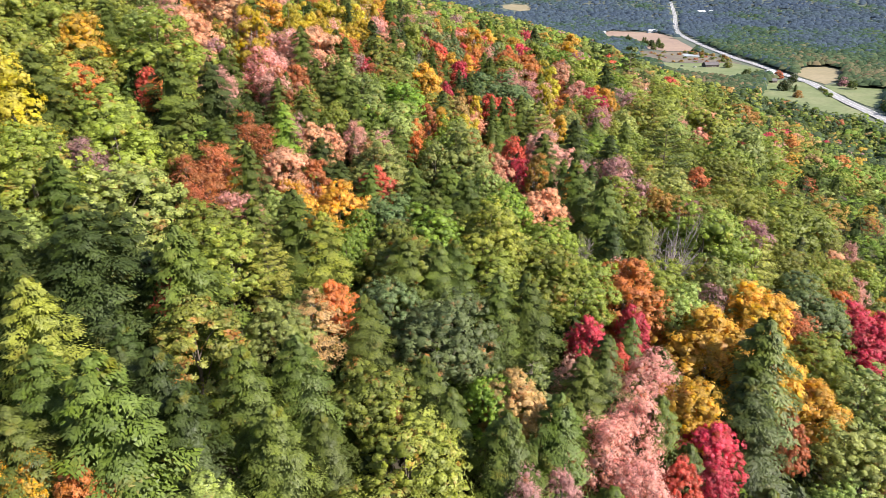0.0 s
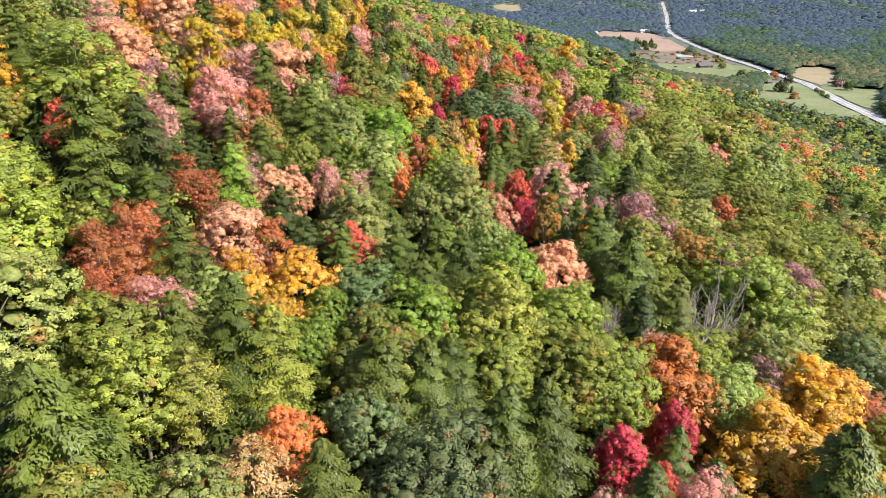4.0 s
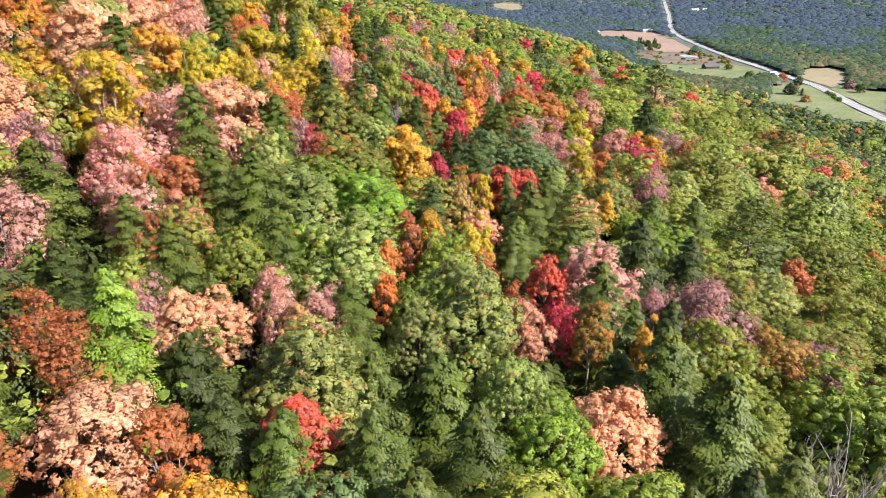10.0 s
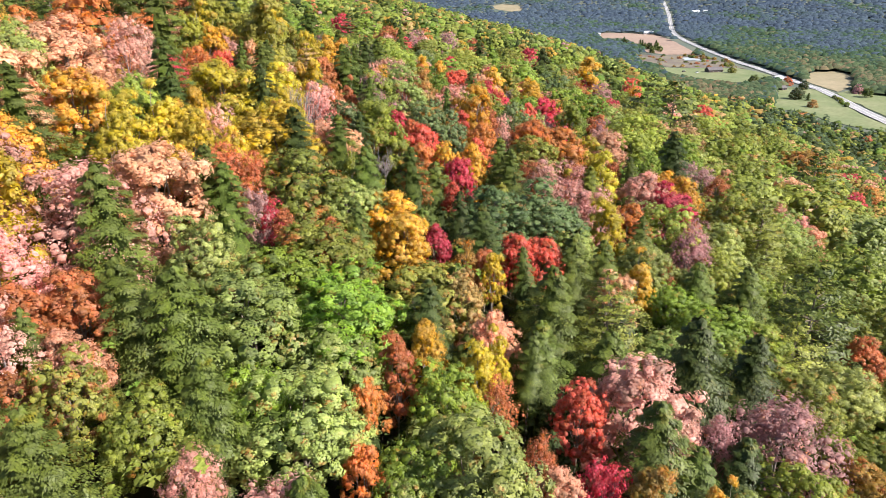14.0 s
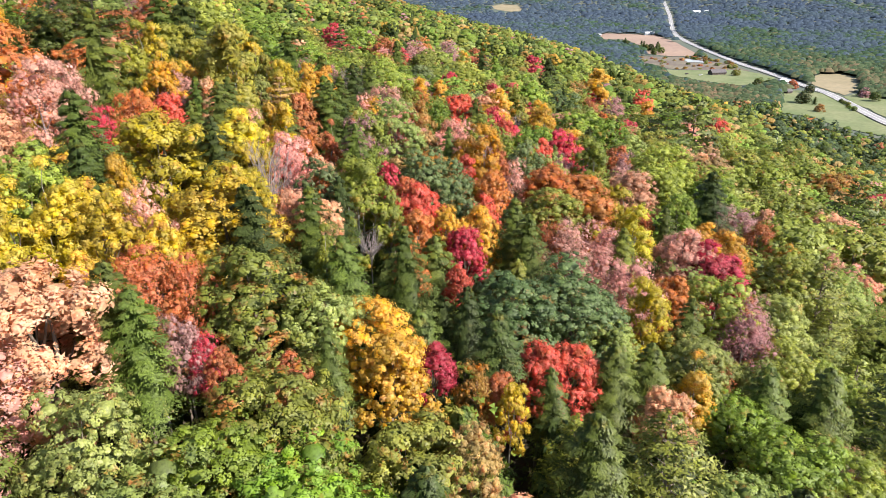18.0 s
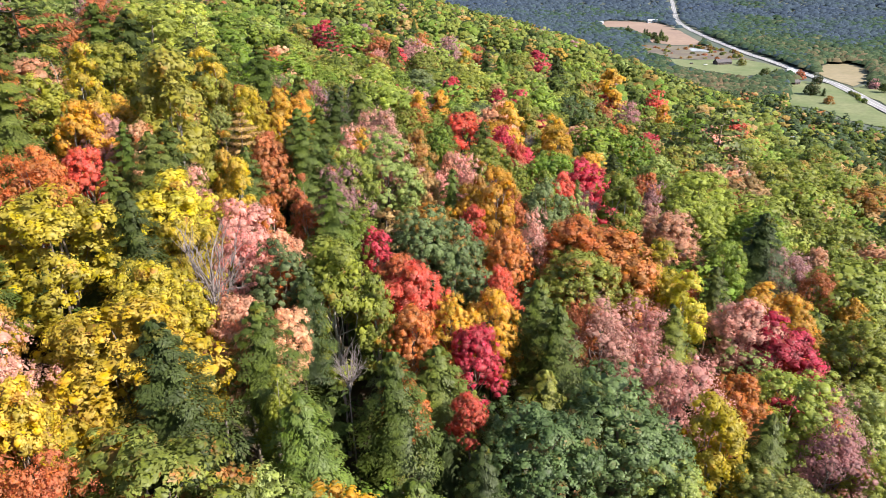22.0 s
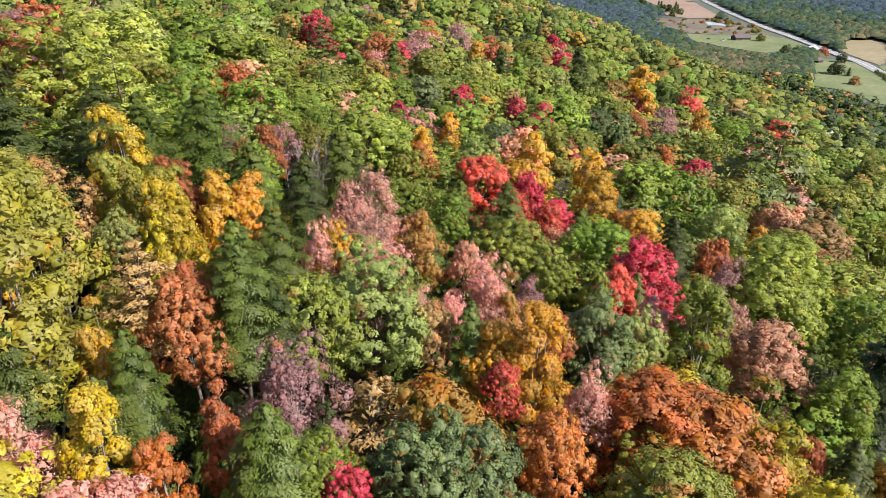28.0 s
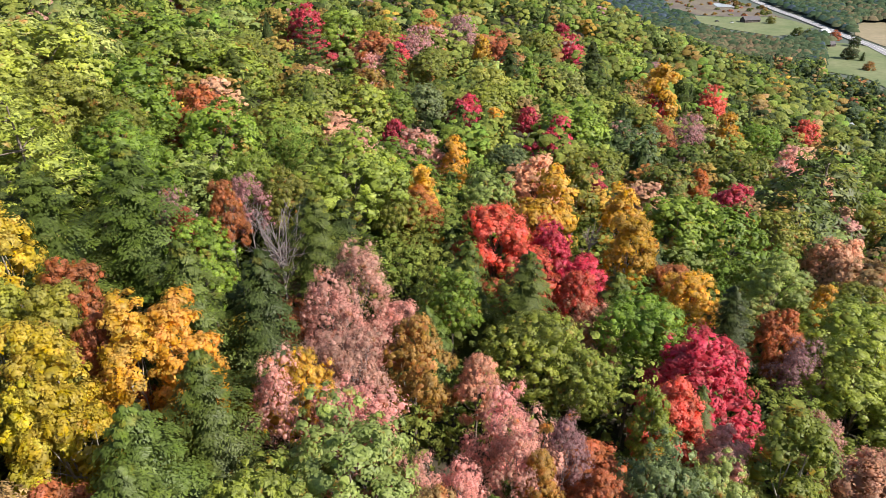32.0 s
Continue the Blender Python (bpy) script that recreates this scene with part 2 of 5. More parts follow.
def both(a, b):
    """Two hearts as one."""
    return tuple(np.concatenate([p, q + len(a[0]) if i == 1 else q]) for i, (p, q) in enumerate(zip(a, b)))


def cone_heart(width, low, height, rings=7, sides=8):
    """The dense inside of a conifer: a soft ragged cone, its shade painted in as darker tone."""
    v, f = [], []
    for i in range(rings):
        t = i / (rings - 1)
        for k in range(sides):
            a = (k + 0.5 * (i % 2)) * math.tau / sides
            r = width * 0.5 * min(1.0, 0.7 + 1.4 * t) * (1 - t) ** 0.8 * rng.uniform(0.72, 1.1) + 0.05
            v.append((math.cos(a) * r, math.sin(a) * r, low + (height - low) * t * 0.97 + rng.normal(0, 0.25)))
            if i:
                b, c, n1 = (i - 1) * sides + k, i * sides + k, (k + 1) % sides
                f += [(b, (i - 1) * sides + n1, c), ((i - 1) * sides + n1, i * sides + n1, c)]
    v = np.array(v)
    # Low tones put the crown's inner shade into the needle colour.
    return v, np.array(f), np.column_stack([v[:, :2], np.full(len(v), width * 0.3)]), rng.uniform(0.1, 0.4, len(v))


def unit(k):
    d = rng.normal(size=(k, 3))
    return d / np.linalg.norm(d, axis=1, keepdims=True)


def limb(bm, a, b, r0, r1, sides=6, bend=0.0):
    """A tapered, slightly bent branch from a to b."""
    a, b = Vector(a), Vector(b)
    ring_before = None
    side = Vector((rng.normal(), rng.normal(), rng.normal())) * bend
    for i in range(4):
        f = i / 3
        p = a.lerp(b, f) + side * math.sin(math.pi * f)
        q = (b - a).to_track_quat("Z", "Y")
        r = r0 + (r1 - r0) * f
        ring = [bm.verts.new(p + q @ Vector((math.cos(s * math.tau / sides) * r, math.sin(s * math.tau / sides) * r, 0))) for s in range(sides)]
        if ring_before:
            for s in range(sides):
                bm.faces.new((ring_before[s], ring_before[(s + 1) % sides], ring[(s + 1) % sides], ring[s]))
        ring_before = ring


def bm_mesh(name, bm, mat):
    me = bpy.data.meshes.new(name)
    bm.to_mesh(me)
    bm.free()
    me.materials.append(mat)
    me.shade_smooth()
    return me


def wood(height, fork, ends, r, mat, twigs=0, sides=6):
    """A trunk to the fork and on towards the top, with limbs to the ends."""
    bm = bmesh.new()
    limb(bm, (0, 0, -13), (0, 0, fork), r * 1.15, r * 0.75, sides, 0.1)
    limb(bm, (0, 0, fork), (0.3, 0.1, height), r * 0.75, r * 0.12, sides, 0.25)
    for e in ends:
        z = fork + rng.uniform(-0.1, 0.6) * (e[2] - fork)
        start = Vector((0, 0, max(z, fork * 0.8)))
        limb(bm, start, e, r * 0.38, r * 0.06, 5, 0.35)
        for _ in range(twigs):
            m = start.lerp(Vector(e), rng.uniform(0.3, 0.95))
            d = Vector(rng.normal(size=3)) * 0.6 + (Vector(e) - start).normalized() + Vector((0, 0, 0.5))
            limb(bm, m, m + d.normalized() * rng.uniform(0.9, 2.2), r * 0.12, r * 0.02, 3, 0.15)
    return bm_mesh("trunk", bm, mat)


def broadleaf(n_lobe, n_clump, n_leaf, leaf, width=5.0, height=18.0, low=6.5, mat=None, bark=None, lobe=(1.2, 1.9), taper=0.0, loose=0.2, twigs=0, clump=0.5, inner=0.6, feather=0.0, core=0.85, dome=0.3):
    """Crown of billowing lobes, each of several tufts, with the leaves on the tufts' outer side. Gives (trunk mesh, crown mesh).
    feather: how far the leaves stand up along their twigs; inner, core: how far dense growth fills each lobe and tuft; dome: how far the crown shades as one."""
    zc, zh = low + (height - low) * 0.42, (height - low) * 0.56
    i = np.arange(n_lobe) + 0.5
    up = 1 - 1.72 * i / n_lobe
    az = i * 2.39996 + rng.normal(0, 0.3, n_lobe)
    flat = np.sqrt(np.maximum(1 - up * up, 0.03)) * (1 - taper * np.clip(up + 0.3, 0, 1))
    d = np.stack([np.cos(az) * flat, np.sin(az) * flat, up], 1)
    rl = rng.uniform(*lobe, n_lobe)
    m = np.mean(lobe) * 0.85
    reach = np.clip(rng.normal(0.93, 0.16, n_lobe), 0.6, 1.18)[:, None]
    wobble = 1 + 0.14 * np.sin(az * 2 + rng.uniform(0, 6))[:, None]
    cen = d * reach * wobble * np.array([width - m, width - m, zh - m * 0.7]) + np.array([0, 0, zc])
    total = n_lobe * n_clump
    which = np.repeat(np.arange(n_lobe), n_clump)
    out = d + np.array([0, 0, 0.35])
    out /= np.linalg.norm(out, axis=1, keepdims=True)
    side = np.cross(out, unit(n_lobe))
    side /= np.linalg.norm(side, axis=1, keepdims=True)
    other = np.cross(out, side)
    j = (np.tile(np.arange(n_clump), n_lobe) + rng.uniform(0.2, 0.8, total)) / n_clump
    lean, turn = 1 - 1.2 * j, np.tile(np.arange(n_clump), n_lobe) * 2.39996 + rng.normal(0, 0.25, total)
    ring = np.sqrt(np.maximum(1 - lean * lean, 0))
    e = out[which] * lean[:, None] + side[which] * (ring * np.cos(turn))[:, None] + other[which] * (ring * np.sin(turn))[:, None]
    tuft = cen[which] + e * (rl[which] * (1 - np.abs(rng.normal(0, loose, total))))[:, None] * np.array([1.1, 1.1, 0.85])
    rc = clump * rng.uniform(0.55, 1.5, total)
    own = np.repeat(np.arange(total), n_leaf)
    g = unit(total * n_leaf)
    h = e[own] + np.array([0, 0, 0.45])
    f = np.sum(g * h, 1)
    g = np.where((f < -0.05)[:, None], -g, g)
    p = tuft[own] + g * (rc[own] * rng.uniform(0.68, 1.18, len(own)))[:, None] * np.array([1, 1, 0.92 + feather])
    soft = g * 0.75 + e[own] * 0.45 + out[which][own] * dome + unit(len(own)) * 0.22
    nrm = soft + unit(len(own)) * 0.4
    light = rng.uniform(0, 1, total)
    tone = np.clip(light[own] * 0.75 + rng.uniform(0, 0.25, len(own)), 0, 1)
    size = leaf * rng.uniform(0.6, 1.4, len(own))
    along = rng.normal(size=(len(own), 3)) + np.array([0, 0, 3.0 * feather])
    # Lobe hearts draw random tones, none from the lightest part of the range.
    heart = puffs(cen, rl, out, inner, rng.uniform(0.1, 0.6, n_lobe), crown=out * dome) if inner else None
    if core:
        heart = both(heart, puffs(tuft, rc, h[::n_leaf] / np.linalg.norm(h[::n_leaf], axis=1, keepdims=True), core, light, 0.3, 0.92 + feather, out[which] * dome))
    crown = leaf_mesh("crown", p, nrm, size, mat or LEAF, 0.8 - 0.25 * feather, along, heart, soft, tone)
    ends = [tuple(cen[k]) for k in range(0, n_lobe, max(1, n_lobe // 9))]
    return wood(height - 1.5, low * 0.9, ends, 0.14 if bark else 0.22, bark or BARK, twigs), crown


def hemlock(n_bough, n_spray, length, width=3.0, height=16.0, low=3.0, mat=None, tip=0.64):
    """Hemlock: flat drooping fans of fine sprays, bough above bough, to a soft leaning tip."""
    c, nr, al, so, to = [], [], [], [], []
    for i in range(n_bough):
        f = (i + rng.uniform(0, 1)) / n_bough
        z = low + (height - low) * (1 - (1 - f) ** 1.25 * 1.0)
        t = (z - low) / (height - low)
        reach = width * 1.12 * min(1.0, 0.7 + 1.4 * t) * (1 - t) ** tip * rng.uniform(0.68, 1.2) + 0.15
        a = i * 2.39996 + rng.normal(0, 0.25)
        o, side = np.array([math.cos(a), math.sin(a), 0]), np.array([-math.sin(a), math.cos(a), 0])
        s = np.sqrt(rng.uniform(0.06, 1.0, n_spray))
        b = rng.normal(0, 0.25, n_spray) * (1.2 - 0.75 * s)
        q = o * (reach * s)[:, None] + side * (b * reach)[:, None]
        q[:, 2] += z + 0.25 * reach * s - 0.45 * reach * s ** 2.2 - 0.5 * reach * b * b + rng.normal(0, 0.09, n_spray)
        c.append(q)
        shade = np.array([0, 0, 0.8]) + o * (0.25 + 0.75 * s)[:, None] + side * (b * 1.2)[:, None] + unit(n_spray) * 0.25
        so.append(shade)
        nr.append(shade + unit(n_spray) * 0.35)
        # Tone rises from the trunk out to the bough's tip.
        to.append(np.clip(rng.uniform(0, 0.5) + 0.35 * s + rng.uniform(-0.1, 0.15, n_spray), 0, 1))
        al.append(o + np.array([0, 0, -0.3]) + side * (np.sign(b) * 0.6)[:, None] + unit(n_spray) * 0.4)
    c, nr, al, so, to = (np.concatenate(q) for q in (c, nr, al, so, to))
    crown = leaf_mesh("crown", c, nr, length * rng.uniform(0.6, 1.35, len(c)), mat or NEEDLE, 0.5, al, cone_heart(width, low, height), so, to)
    bm = bmesh.new()
    limb(bm, (0, 0, -13), (0.1, 0, height * 0.97), 0.22, 0.03, 7, 0.12)
    return bm_mesh("trunk", bm, BARK), crown


def pine(n_tier, tufts, length, width=4.2, height=21.0, low=6.0, mat=None):
    """White pine: open tiers of near-level, upturned boughs that carry soft plumes."""
    bm = bmesh.new()
    limb(bm, (0, 0, -13), (0.2, 0.1, height * 0.98), 0.32, 0.05, 7, 0.2)
    c, nr, al, so = [], [], [], []
    for i in range(n_tier):
        f = i / (n_tier - 1)
        z = low + (height - low) * f
        n_arm = 6 if f < 0.85 else 4
        turn = rng.uniform(0, 6.3)
        for k in range(n_arm):
            a = turn + k * math.tau / n_arm + rng.normal(0, 0.2)
            r = width * (math.sin(math.pi * min(0.22 + 0.78 * f, 0.97)) ** 0.7) * rng.uniform(0.65, 1.15) + 0.3
            o = np.array([math.cos(a), math.sin(a), 0.0])
            tip = o * r + np.array([0, 0, z + 0.16 * r])
            limb(bm, (0, 0, z - 0.3), tip, 0.07, 0.015, 4, 0.12)
            m = int(tufts * (0.4 + 0.8 * r / width))
            s = np.sqrt(rng.uniform(0.08, 1.0, m))
            side = np.cross(o, (0, 0, 1))
            q = o * r * s[:, None] + side * (rng.normal(0, 0.20, m) * r * s)[:, None]
            q = q + np.array([0, 0, z]) + np.stack([np.zeros(m), np.zeros(m), 0.16 * r * s + rng.normal(0.1, 0.14, m)], 1)
            c.append(q)
            so.append(np.array([0, 0, 0.8]) + o * (0.1 + 0.7 * s)[:, None] + unit(m) * 0.3)
            nr.append(so[-1] + unit(m) * 0.5)
            al.append(o + np.array([0, 0, 0.35]) + unit(m) * 0.7)
    c, nr, al, so = (np.concatenate(q) for q in (c, nr, al, so))
    crown = leaf_mesh("crown", c, nr, length * rng.uniform(0.6, 1.3, len(c)), mat or NEEDLE, 0.42, al, None, so)
    return bm_mesh("trunk", bm, BARK), crown


def bare(n_end, mat, width=3.0, height=15.0):
    """A leafless tree: trunk, and a crown of forking grey branches and twigs."""
    bm = bmesh.new()
    limb(bm, (0, 0, -13), (0.2, 0.1, height * 0.75), 0.2, 0.07, 6, 0.2)
    crown = bmesh.new()
    for i in range(n_end):
        a, up = i * 2.4 + rng.normal(0, 0.3), rng.uniform(0.25, 1.0)
        r = width * math.sqrt(1 - (up - 0.3) ** 2) * rng.uniform(0.7, 1.05)
        e = Vector((math.cos(a) * r, math.sin(a) * r, height * (0.5 + 0.5 * up)))
        s = Vector((0.1, 0.05, height * rng.uniform(0.35, 0.7)))
        limb(crown, s, e, 0.07, 0.015, 4, 0.3)
        for _ in range(7):
            m = s.lerp(e, rng.uniform(0.35, 1.0))
            d = (Vector(rng.normal(size=3)) * 0.5 + (e - s).normalized() + Vector((0, 0, 0.6))).normalized()
            limb(crown, m, m + d * rng.uniform(0.6, 1.8), 0.03, 0.008, 3, 0.12)
    return bm_mesh("trunk", bm, mat), bm_mesh("crown", crown, mat)


# near (full) and far (plainer) forms of each kind: width is the crown's radius, height that of the tree
def kinds(n, dome=0.3):
    """n: the share of leaves, which grow larger as they grow fewer."""
    g = n ** -0.5
    few = lambda k: max(3, int(k * n))
    return {
        "oak": [broadleaf(30, 12, few(46), 0.185 * g, 5.0, 18.0, 6.5, clump=0.5, loose=0.16, lobe=(1.2, 2.1), inner=0.38, core=0.52, dome=dome) for _ in range(4)],
        "maple": [broadleaf(26, 11, few(40), 0.15 * g, 3.6, 17.0, 6.5, lobe=(0.85, 1.5), taper=0.3, clump=0.38, loose=0.24, inner=0.5, feather=0.35, core=0.55, dome=dome) for _ in range(4)],
        "birch": [broadleaf(24, 11, few(34), 0.13 * g, 2.4, 14.0, 5.0, FINE_LEAF, PALE_BARK, (0.5, 0.95), 0.5, 0.26, 0, 0.3, 0.5, 0.3, 0.55, dome) for _ in range(4)],
        "sparse": [broadleaf(28, 10, few(34), 0.1 * n ** -0.4, 3.2, 15.5, 6.0, FINE_LEAF, GREY_BARK, (0.7, 1.3), 0.35, 0.38, 5, 0.4, 0.3, 0.5, 0.35, dome) for _ in range(3)],
        "hemlock": [hemlock(72, few(250), 0.14 * g) for _ in range(4)],
        "pine": [pine(12, 90 * n, 0.38 * g) for _ in range(3)],
        "bare": [bare(30 if n == 1 else 16, GREY_BARK) for _ in range(2)],
    }


def plain_kinds(lobes, tufts, leaves, leaf, core, lobe=1.0):
    """Forms for joined woods: few large billows with leaves on them."""
    inner = (0.6 if core > 0.6 else 0.32) if core else 0.95
    return {
        "oak": [broadleaf(lobes, tufts, leaves, leaf, 5.0, 18.0, 7.0, clump=0.55, lobe=(1.3 * lobe, 2.3 * lobe), loose=0.1, inner=inner, core=core, dome=1.1) for _ in range(5)],
        "maple": [broadleaf(lobes, tufts, leaves, leaf * 0.8, 3.6, 17.0, 7.0, clump=0.42, lobe=(0.9 * lobe, 1.6 * lobe), taper=0.25, loose=0.1, inner=inner, core=core, dome=1.1) for _ in range(4)],
        "hemlock": [hemlock(34, max(7, lobes * tufts * leaves // 14), leaf * 0.95, 3.5, 15.5, 4.0, tip=0.55) for _ in range(4)],
        "pine": [pine(8, max(6, lobes * tufts * leaves / 30), leaf * 1.1) for _ in range(2)],
    }


NEAR, MID = kinds(1.0), kinds(0.4, 0.7)
GREAT = [broadleaf(44, 12, 44, 0.16, 5.0, 18.0, 7.0, lobe=(1.1, 1.9), clump=0.43, loose=0.16, inner=0.38, core=0.52) for _ in range(3)]
WORDS = {"oak": ("oak_tree", "oak"), "maple": ("maple_tree", "maple"), "birch": ("birch_tree", "birch"), "sparse": ("maple_sapling", "young maple"),
         "hemlock": ("hemlock_tree", "hemlock"), "pine": ("pine_tree", "white pine"), "bare": ("bare_tree", "leafless")}
SIZE = {"oak": (5.0, 18.0), "maple": (3.6, 17.0), "birch": (2.4, 14.0), "sparse": (3.2, 15.5), "hemlock": (3.0, 16.0), "pine": (4.2, 21.0), "bare": (3.0, 15.0)}
HUES = {
    "green": ((0.2, 0.29, 0.045), 0.0), "pale": ((0.29, 0.345, 0.1), 0.04), "lime": ((0.27, 0.315, 0.06), 0.0), "olive": ((0.24, 0.27, 0.05), 0.08),
    "deep": ((0.11, 0.148, 0.03), 0.0), "blue": ((0.16, 0.22, 0.085), 0.0), "dark": ((0.06, 0.085, 0.022), 0.0), "mixed": ((0.23, 0.265, 0.055), 0.18),
    "yellow": ((0.5, 0.41, 0.052), 0.0), "gold": ((0.62, 0.39, 0.065), 0.06), "orange": ((0.56, 0.23, 0.07), 0.0), "salmon": ((0.66, 0.37, 0.22), 0.0),
    "red": ((0.62, 0.15, 0.09), 0.0), "crimson": ((0.54, 0.075, 0.09), 0.0), "pink": ((0.64, 0.35, 0.28), 0.0), "rust": ((0.44, 0.17, 0.07), 0.0),
    "fir": ((0.085, 0.125, 0.055), 0.0), "chartreuse": ((0.31, 0.31, 0.055), 0.0), "gray": ((0.3, 0.25, 0.24), 0.0), "mauve": ((0.40, 0.22, 0.21), 0.0), "tan": ((0.44, 0.30, 0.12), 0.2), "bronze": ((0.36, 0.24, 0.06), 0.3)}
SAY = {"green": "green", "pale": "pale green", "lime": "bright yellow-green", "olive": "olive green", "deep": "deep green", "blue": "bluish green",
       "dark": "dark green", "mixed": "green and orange", "yellow": "bright yellow", "gold": "golden yellow", "orange": "orange", "salmon": "salmon orange",
       "red": "bright red", "crimson": "crimson red", "pink": "dusty pink", "rust": "rust brown", "mauve": "mauve pink", "fir": "blue-green", "chartreuse": "yellow-green", "gray": "grey", "tan": "tan", "bronze": "bronze"}
cells = {}


def stands(x, y, r):
    cells.setdefault((int(x // 8), int(y // 8)), []).append((x, y, r))


def beside(x, y):
    i, j = int(x // 8), int(y // 8)
    return [q for a in (-1, 0, 1) for b in (-1, 0, 1) for q in cells.get((i + a, j + b), ())]


TALL = {"oak": 0.75, "maple": 0.72, "birch": 0.85, "sparse": 0.75, "hemlock": 0.62, "pine": 0.82, "bare": 0.9}
STRETCH = {"oak": 1.0, "maple": 0.95, "birch": 1.15, "sparse": 1.0, "hemlock": 0.75, "pine": 1.0, "bare": 1.0}
CROWN = {"oak": 11.0, "maple": 10.0, "birch": 9.0, "sparse": 9.5, "hemlock": 13.0, "pine": 15.0, "bare": 8.0}
WIDEN = {"oak": 1.1, "maple": 1.35, "birch": 1.25, "sparse": 1.3, "hemlock": 1.3, "pine": 1.15, "bare": 1.1}
counted = {}
PLACED = []


def upright(kind, s, h):
    """How far a crown is stretched upwards: narrow trees in a crowd are taller than wide."""
    return min(max(s * TALL[kind], 0.42 * h / CROWN[kind]), STRETCH[kind] * s)


def tree(kind, hue, x, y, r, h, near=True, where="on the wooded hillside", group="trees on the hillside"):
    """Plants a tree at (x, y) with crown radius r and its top h above the ground."""
    w0, h0 = SIZE[kind]
    s = r / w0 * WIDEN[kind]
    k = upright(kind, s, h) * rng.uniform(0.94, 1.06)
    forms = GREAT if near and kind == "oak" and r > 3.6 and y < 160 else (NEAR if near and y < 175 else MID)[kind]
    trunk, crown = forms[int(rng.integers(len(forms)))]
    name, say = WORDS[kind]
    root = new(name)
    root.matrix_world = Matrix.LocRotScale((x, y, float(ground_at(x, y))), Euler((rng.normal(0, 0.03), rng.normal(0, 0.03), rng.uniform(0, 6.3))), (1, 1, 1))
    for nm, me in (("trunk", trunk), ("crown", crown)):
        ob = new(nm, me)
        ob.parent = root
        ob.location, ob.scale = (0, 0, h - h0 * k), (s, s, k)
    col, alpha = HUES[hue]
    v = rng.uniform(0.8, 1.2)
    ob.color = (col[0] * v * rng.uniform(0.94, 1.06), col[1] * v * rng.uniform(0.94, 1.06), col[2] * v, alpha + rng.uniform(-0.04, 0.06))
    what = "needles" if kind in ("hemlock", "pine") else "branches" if kind == "bare" else "leaves"
    PLACED.append((kind, hue, x, y, r))
    tagged(root, f"{say} tree with {SAY[hue]} {what} {where}", "tree", group)
    stands(x, y, r)
    counted[kind] = counted.get(kind, 0) + 1
    return root


# ---- the trees that can be told apart, up the hillside: kind, colour, place, crown radius, height ----
tree("maple", "gold", -21.0, 24.7, 1.3, 11.8)
tree("maple", "orange", -17.6, 24.8, 1.3, 12.0)
tree("hemlock", "deep", -20.1, 25.3, 2.2, 14.1)
tree("hemlock", "deep", -16.9, 27.0, 4.0, 16.5)
tree("hemlock", "deep", -20.9, 28.5, 2.3, 13.9)
tree("hemlock", "dark", -14.1, 29.2, 2.3, 14.0)
tree("hemlock", "deep", -9.3, 29.9, 2.5, 14.3)
tree("hemlock", "dark", -18.4, 30.8, 1.7, 12.8)
tree("hemlock", "dark", -15.8, 30.9, 2.6, 14.3)
tree("hemlock", "deep", -6.7, 31.6, 1.9, 13.3)
tree("hemlock", "olive", -22.7, 32.1, 2.7, 14.3)
tree("hemlock", "deep", -11.5, 32.7, 2.6, 14.4)
tree("sparse", "mauve", 5.1, 33.3, 1.5, 12.5)
tree("oak", "lime", -2.0, 33.5, 3.9, 13.1)
tree("sparse", "mauve", 8.0, 34.7, 1.3, 12.3)
tree("hemlock", "deep", 4.1, 34.8, 2.6, 15.0)
tree("oak", "mixed", -16.0, 35.7, 3.3, 12.3)
tree("hemlock", "deep", -9.1, 35.7, 2.5, 14.1)
tree("hemlock", "deep", 0.6, 36.0, 1.8, 13.6)
tree("oak", "mixed", -4.8, 37.1, 2.7, 12.3)
tree("hemlock", "dark", -26.5, 37.2, 2.5, 13.6)
tree("sparse", "pink", 14.4, 37.3, 2.5, 13.6)
tree("hemlock", "deep", 8.0, 37.6, 2.8, 15.4)
tree("hemlock", "dark", -23.2, 37.7, 3.5, 15.1)
tree("hemlock", "deep", -1.4, 38.0, 1.9, 13.5)
tree("maple", "red", 18.5, 38.9, 1.4, 12.4)
tree("oak", "pale", -12.0, 39.6, 2.5, 11.6)
tree("sparse", "pink", 13.0, 39.6, 2.8, 13.9)
tree("hemlock", "deep", -17.1, 39.8, 3.5, 15.1)
tree("oak", "green", 3.2, 40.2, 1.9, 11.9)
tree("maple", "red", -19.0, 40.4, 0.9, 10.5)
tree("oak", "tan", 5.4, 40.5, 2.7, 12.6)
tree("maple", "crimson", 22.0, 40.8, 1.5, 12.7)
tree("hemlock", "dark", -21.6, 41.0, 2.8, 13.7)
tree("hemlock", "deep", -5.2, 41.7, 2.2, 13.7)
tree("pine", "tan", -9.3, 41.7, 1.9, 12.5)
tree("hemlock", "deep", 11.5, 42.7, 2.5, 14.7)
tree("hemlock", "deep", -26.9, 42.9, 2.7, 13.3)
tree("hemlock", "deep", 17.4, 43.0, 2.0, 14.1)
tree("maple", "crimson", 22.1, 43.8, 2.0, 13.2)
tree("sparse", "pink", 15.6, 43.9, 2.4, 13.5)
tree("maple", "orange", -8.1, 44.9, 1.6, 11.3)
tree("oak", "blue", 0.0, 44.9, 4.1, 13.2)
tree("hemlock", "dark", 26.9, 45.3, 4.0, 17.5)
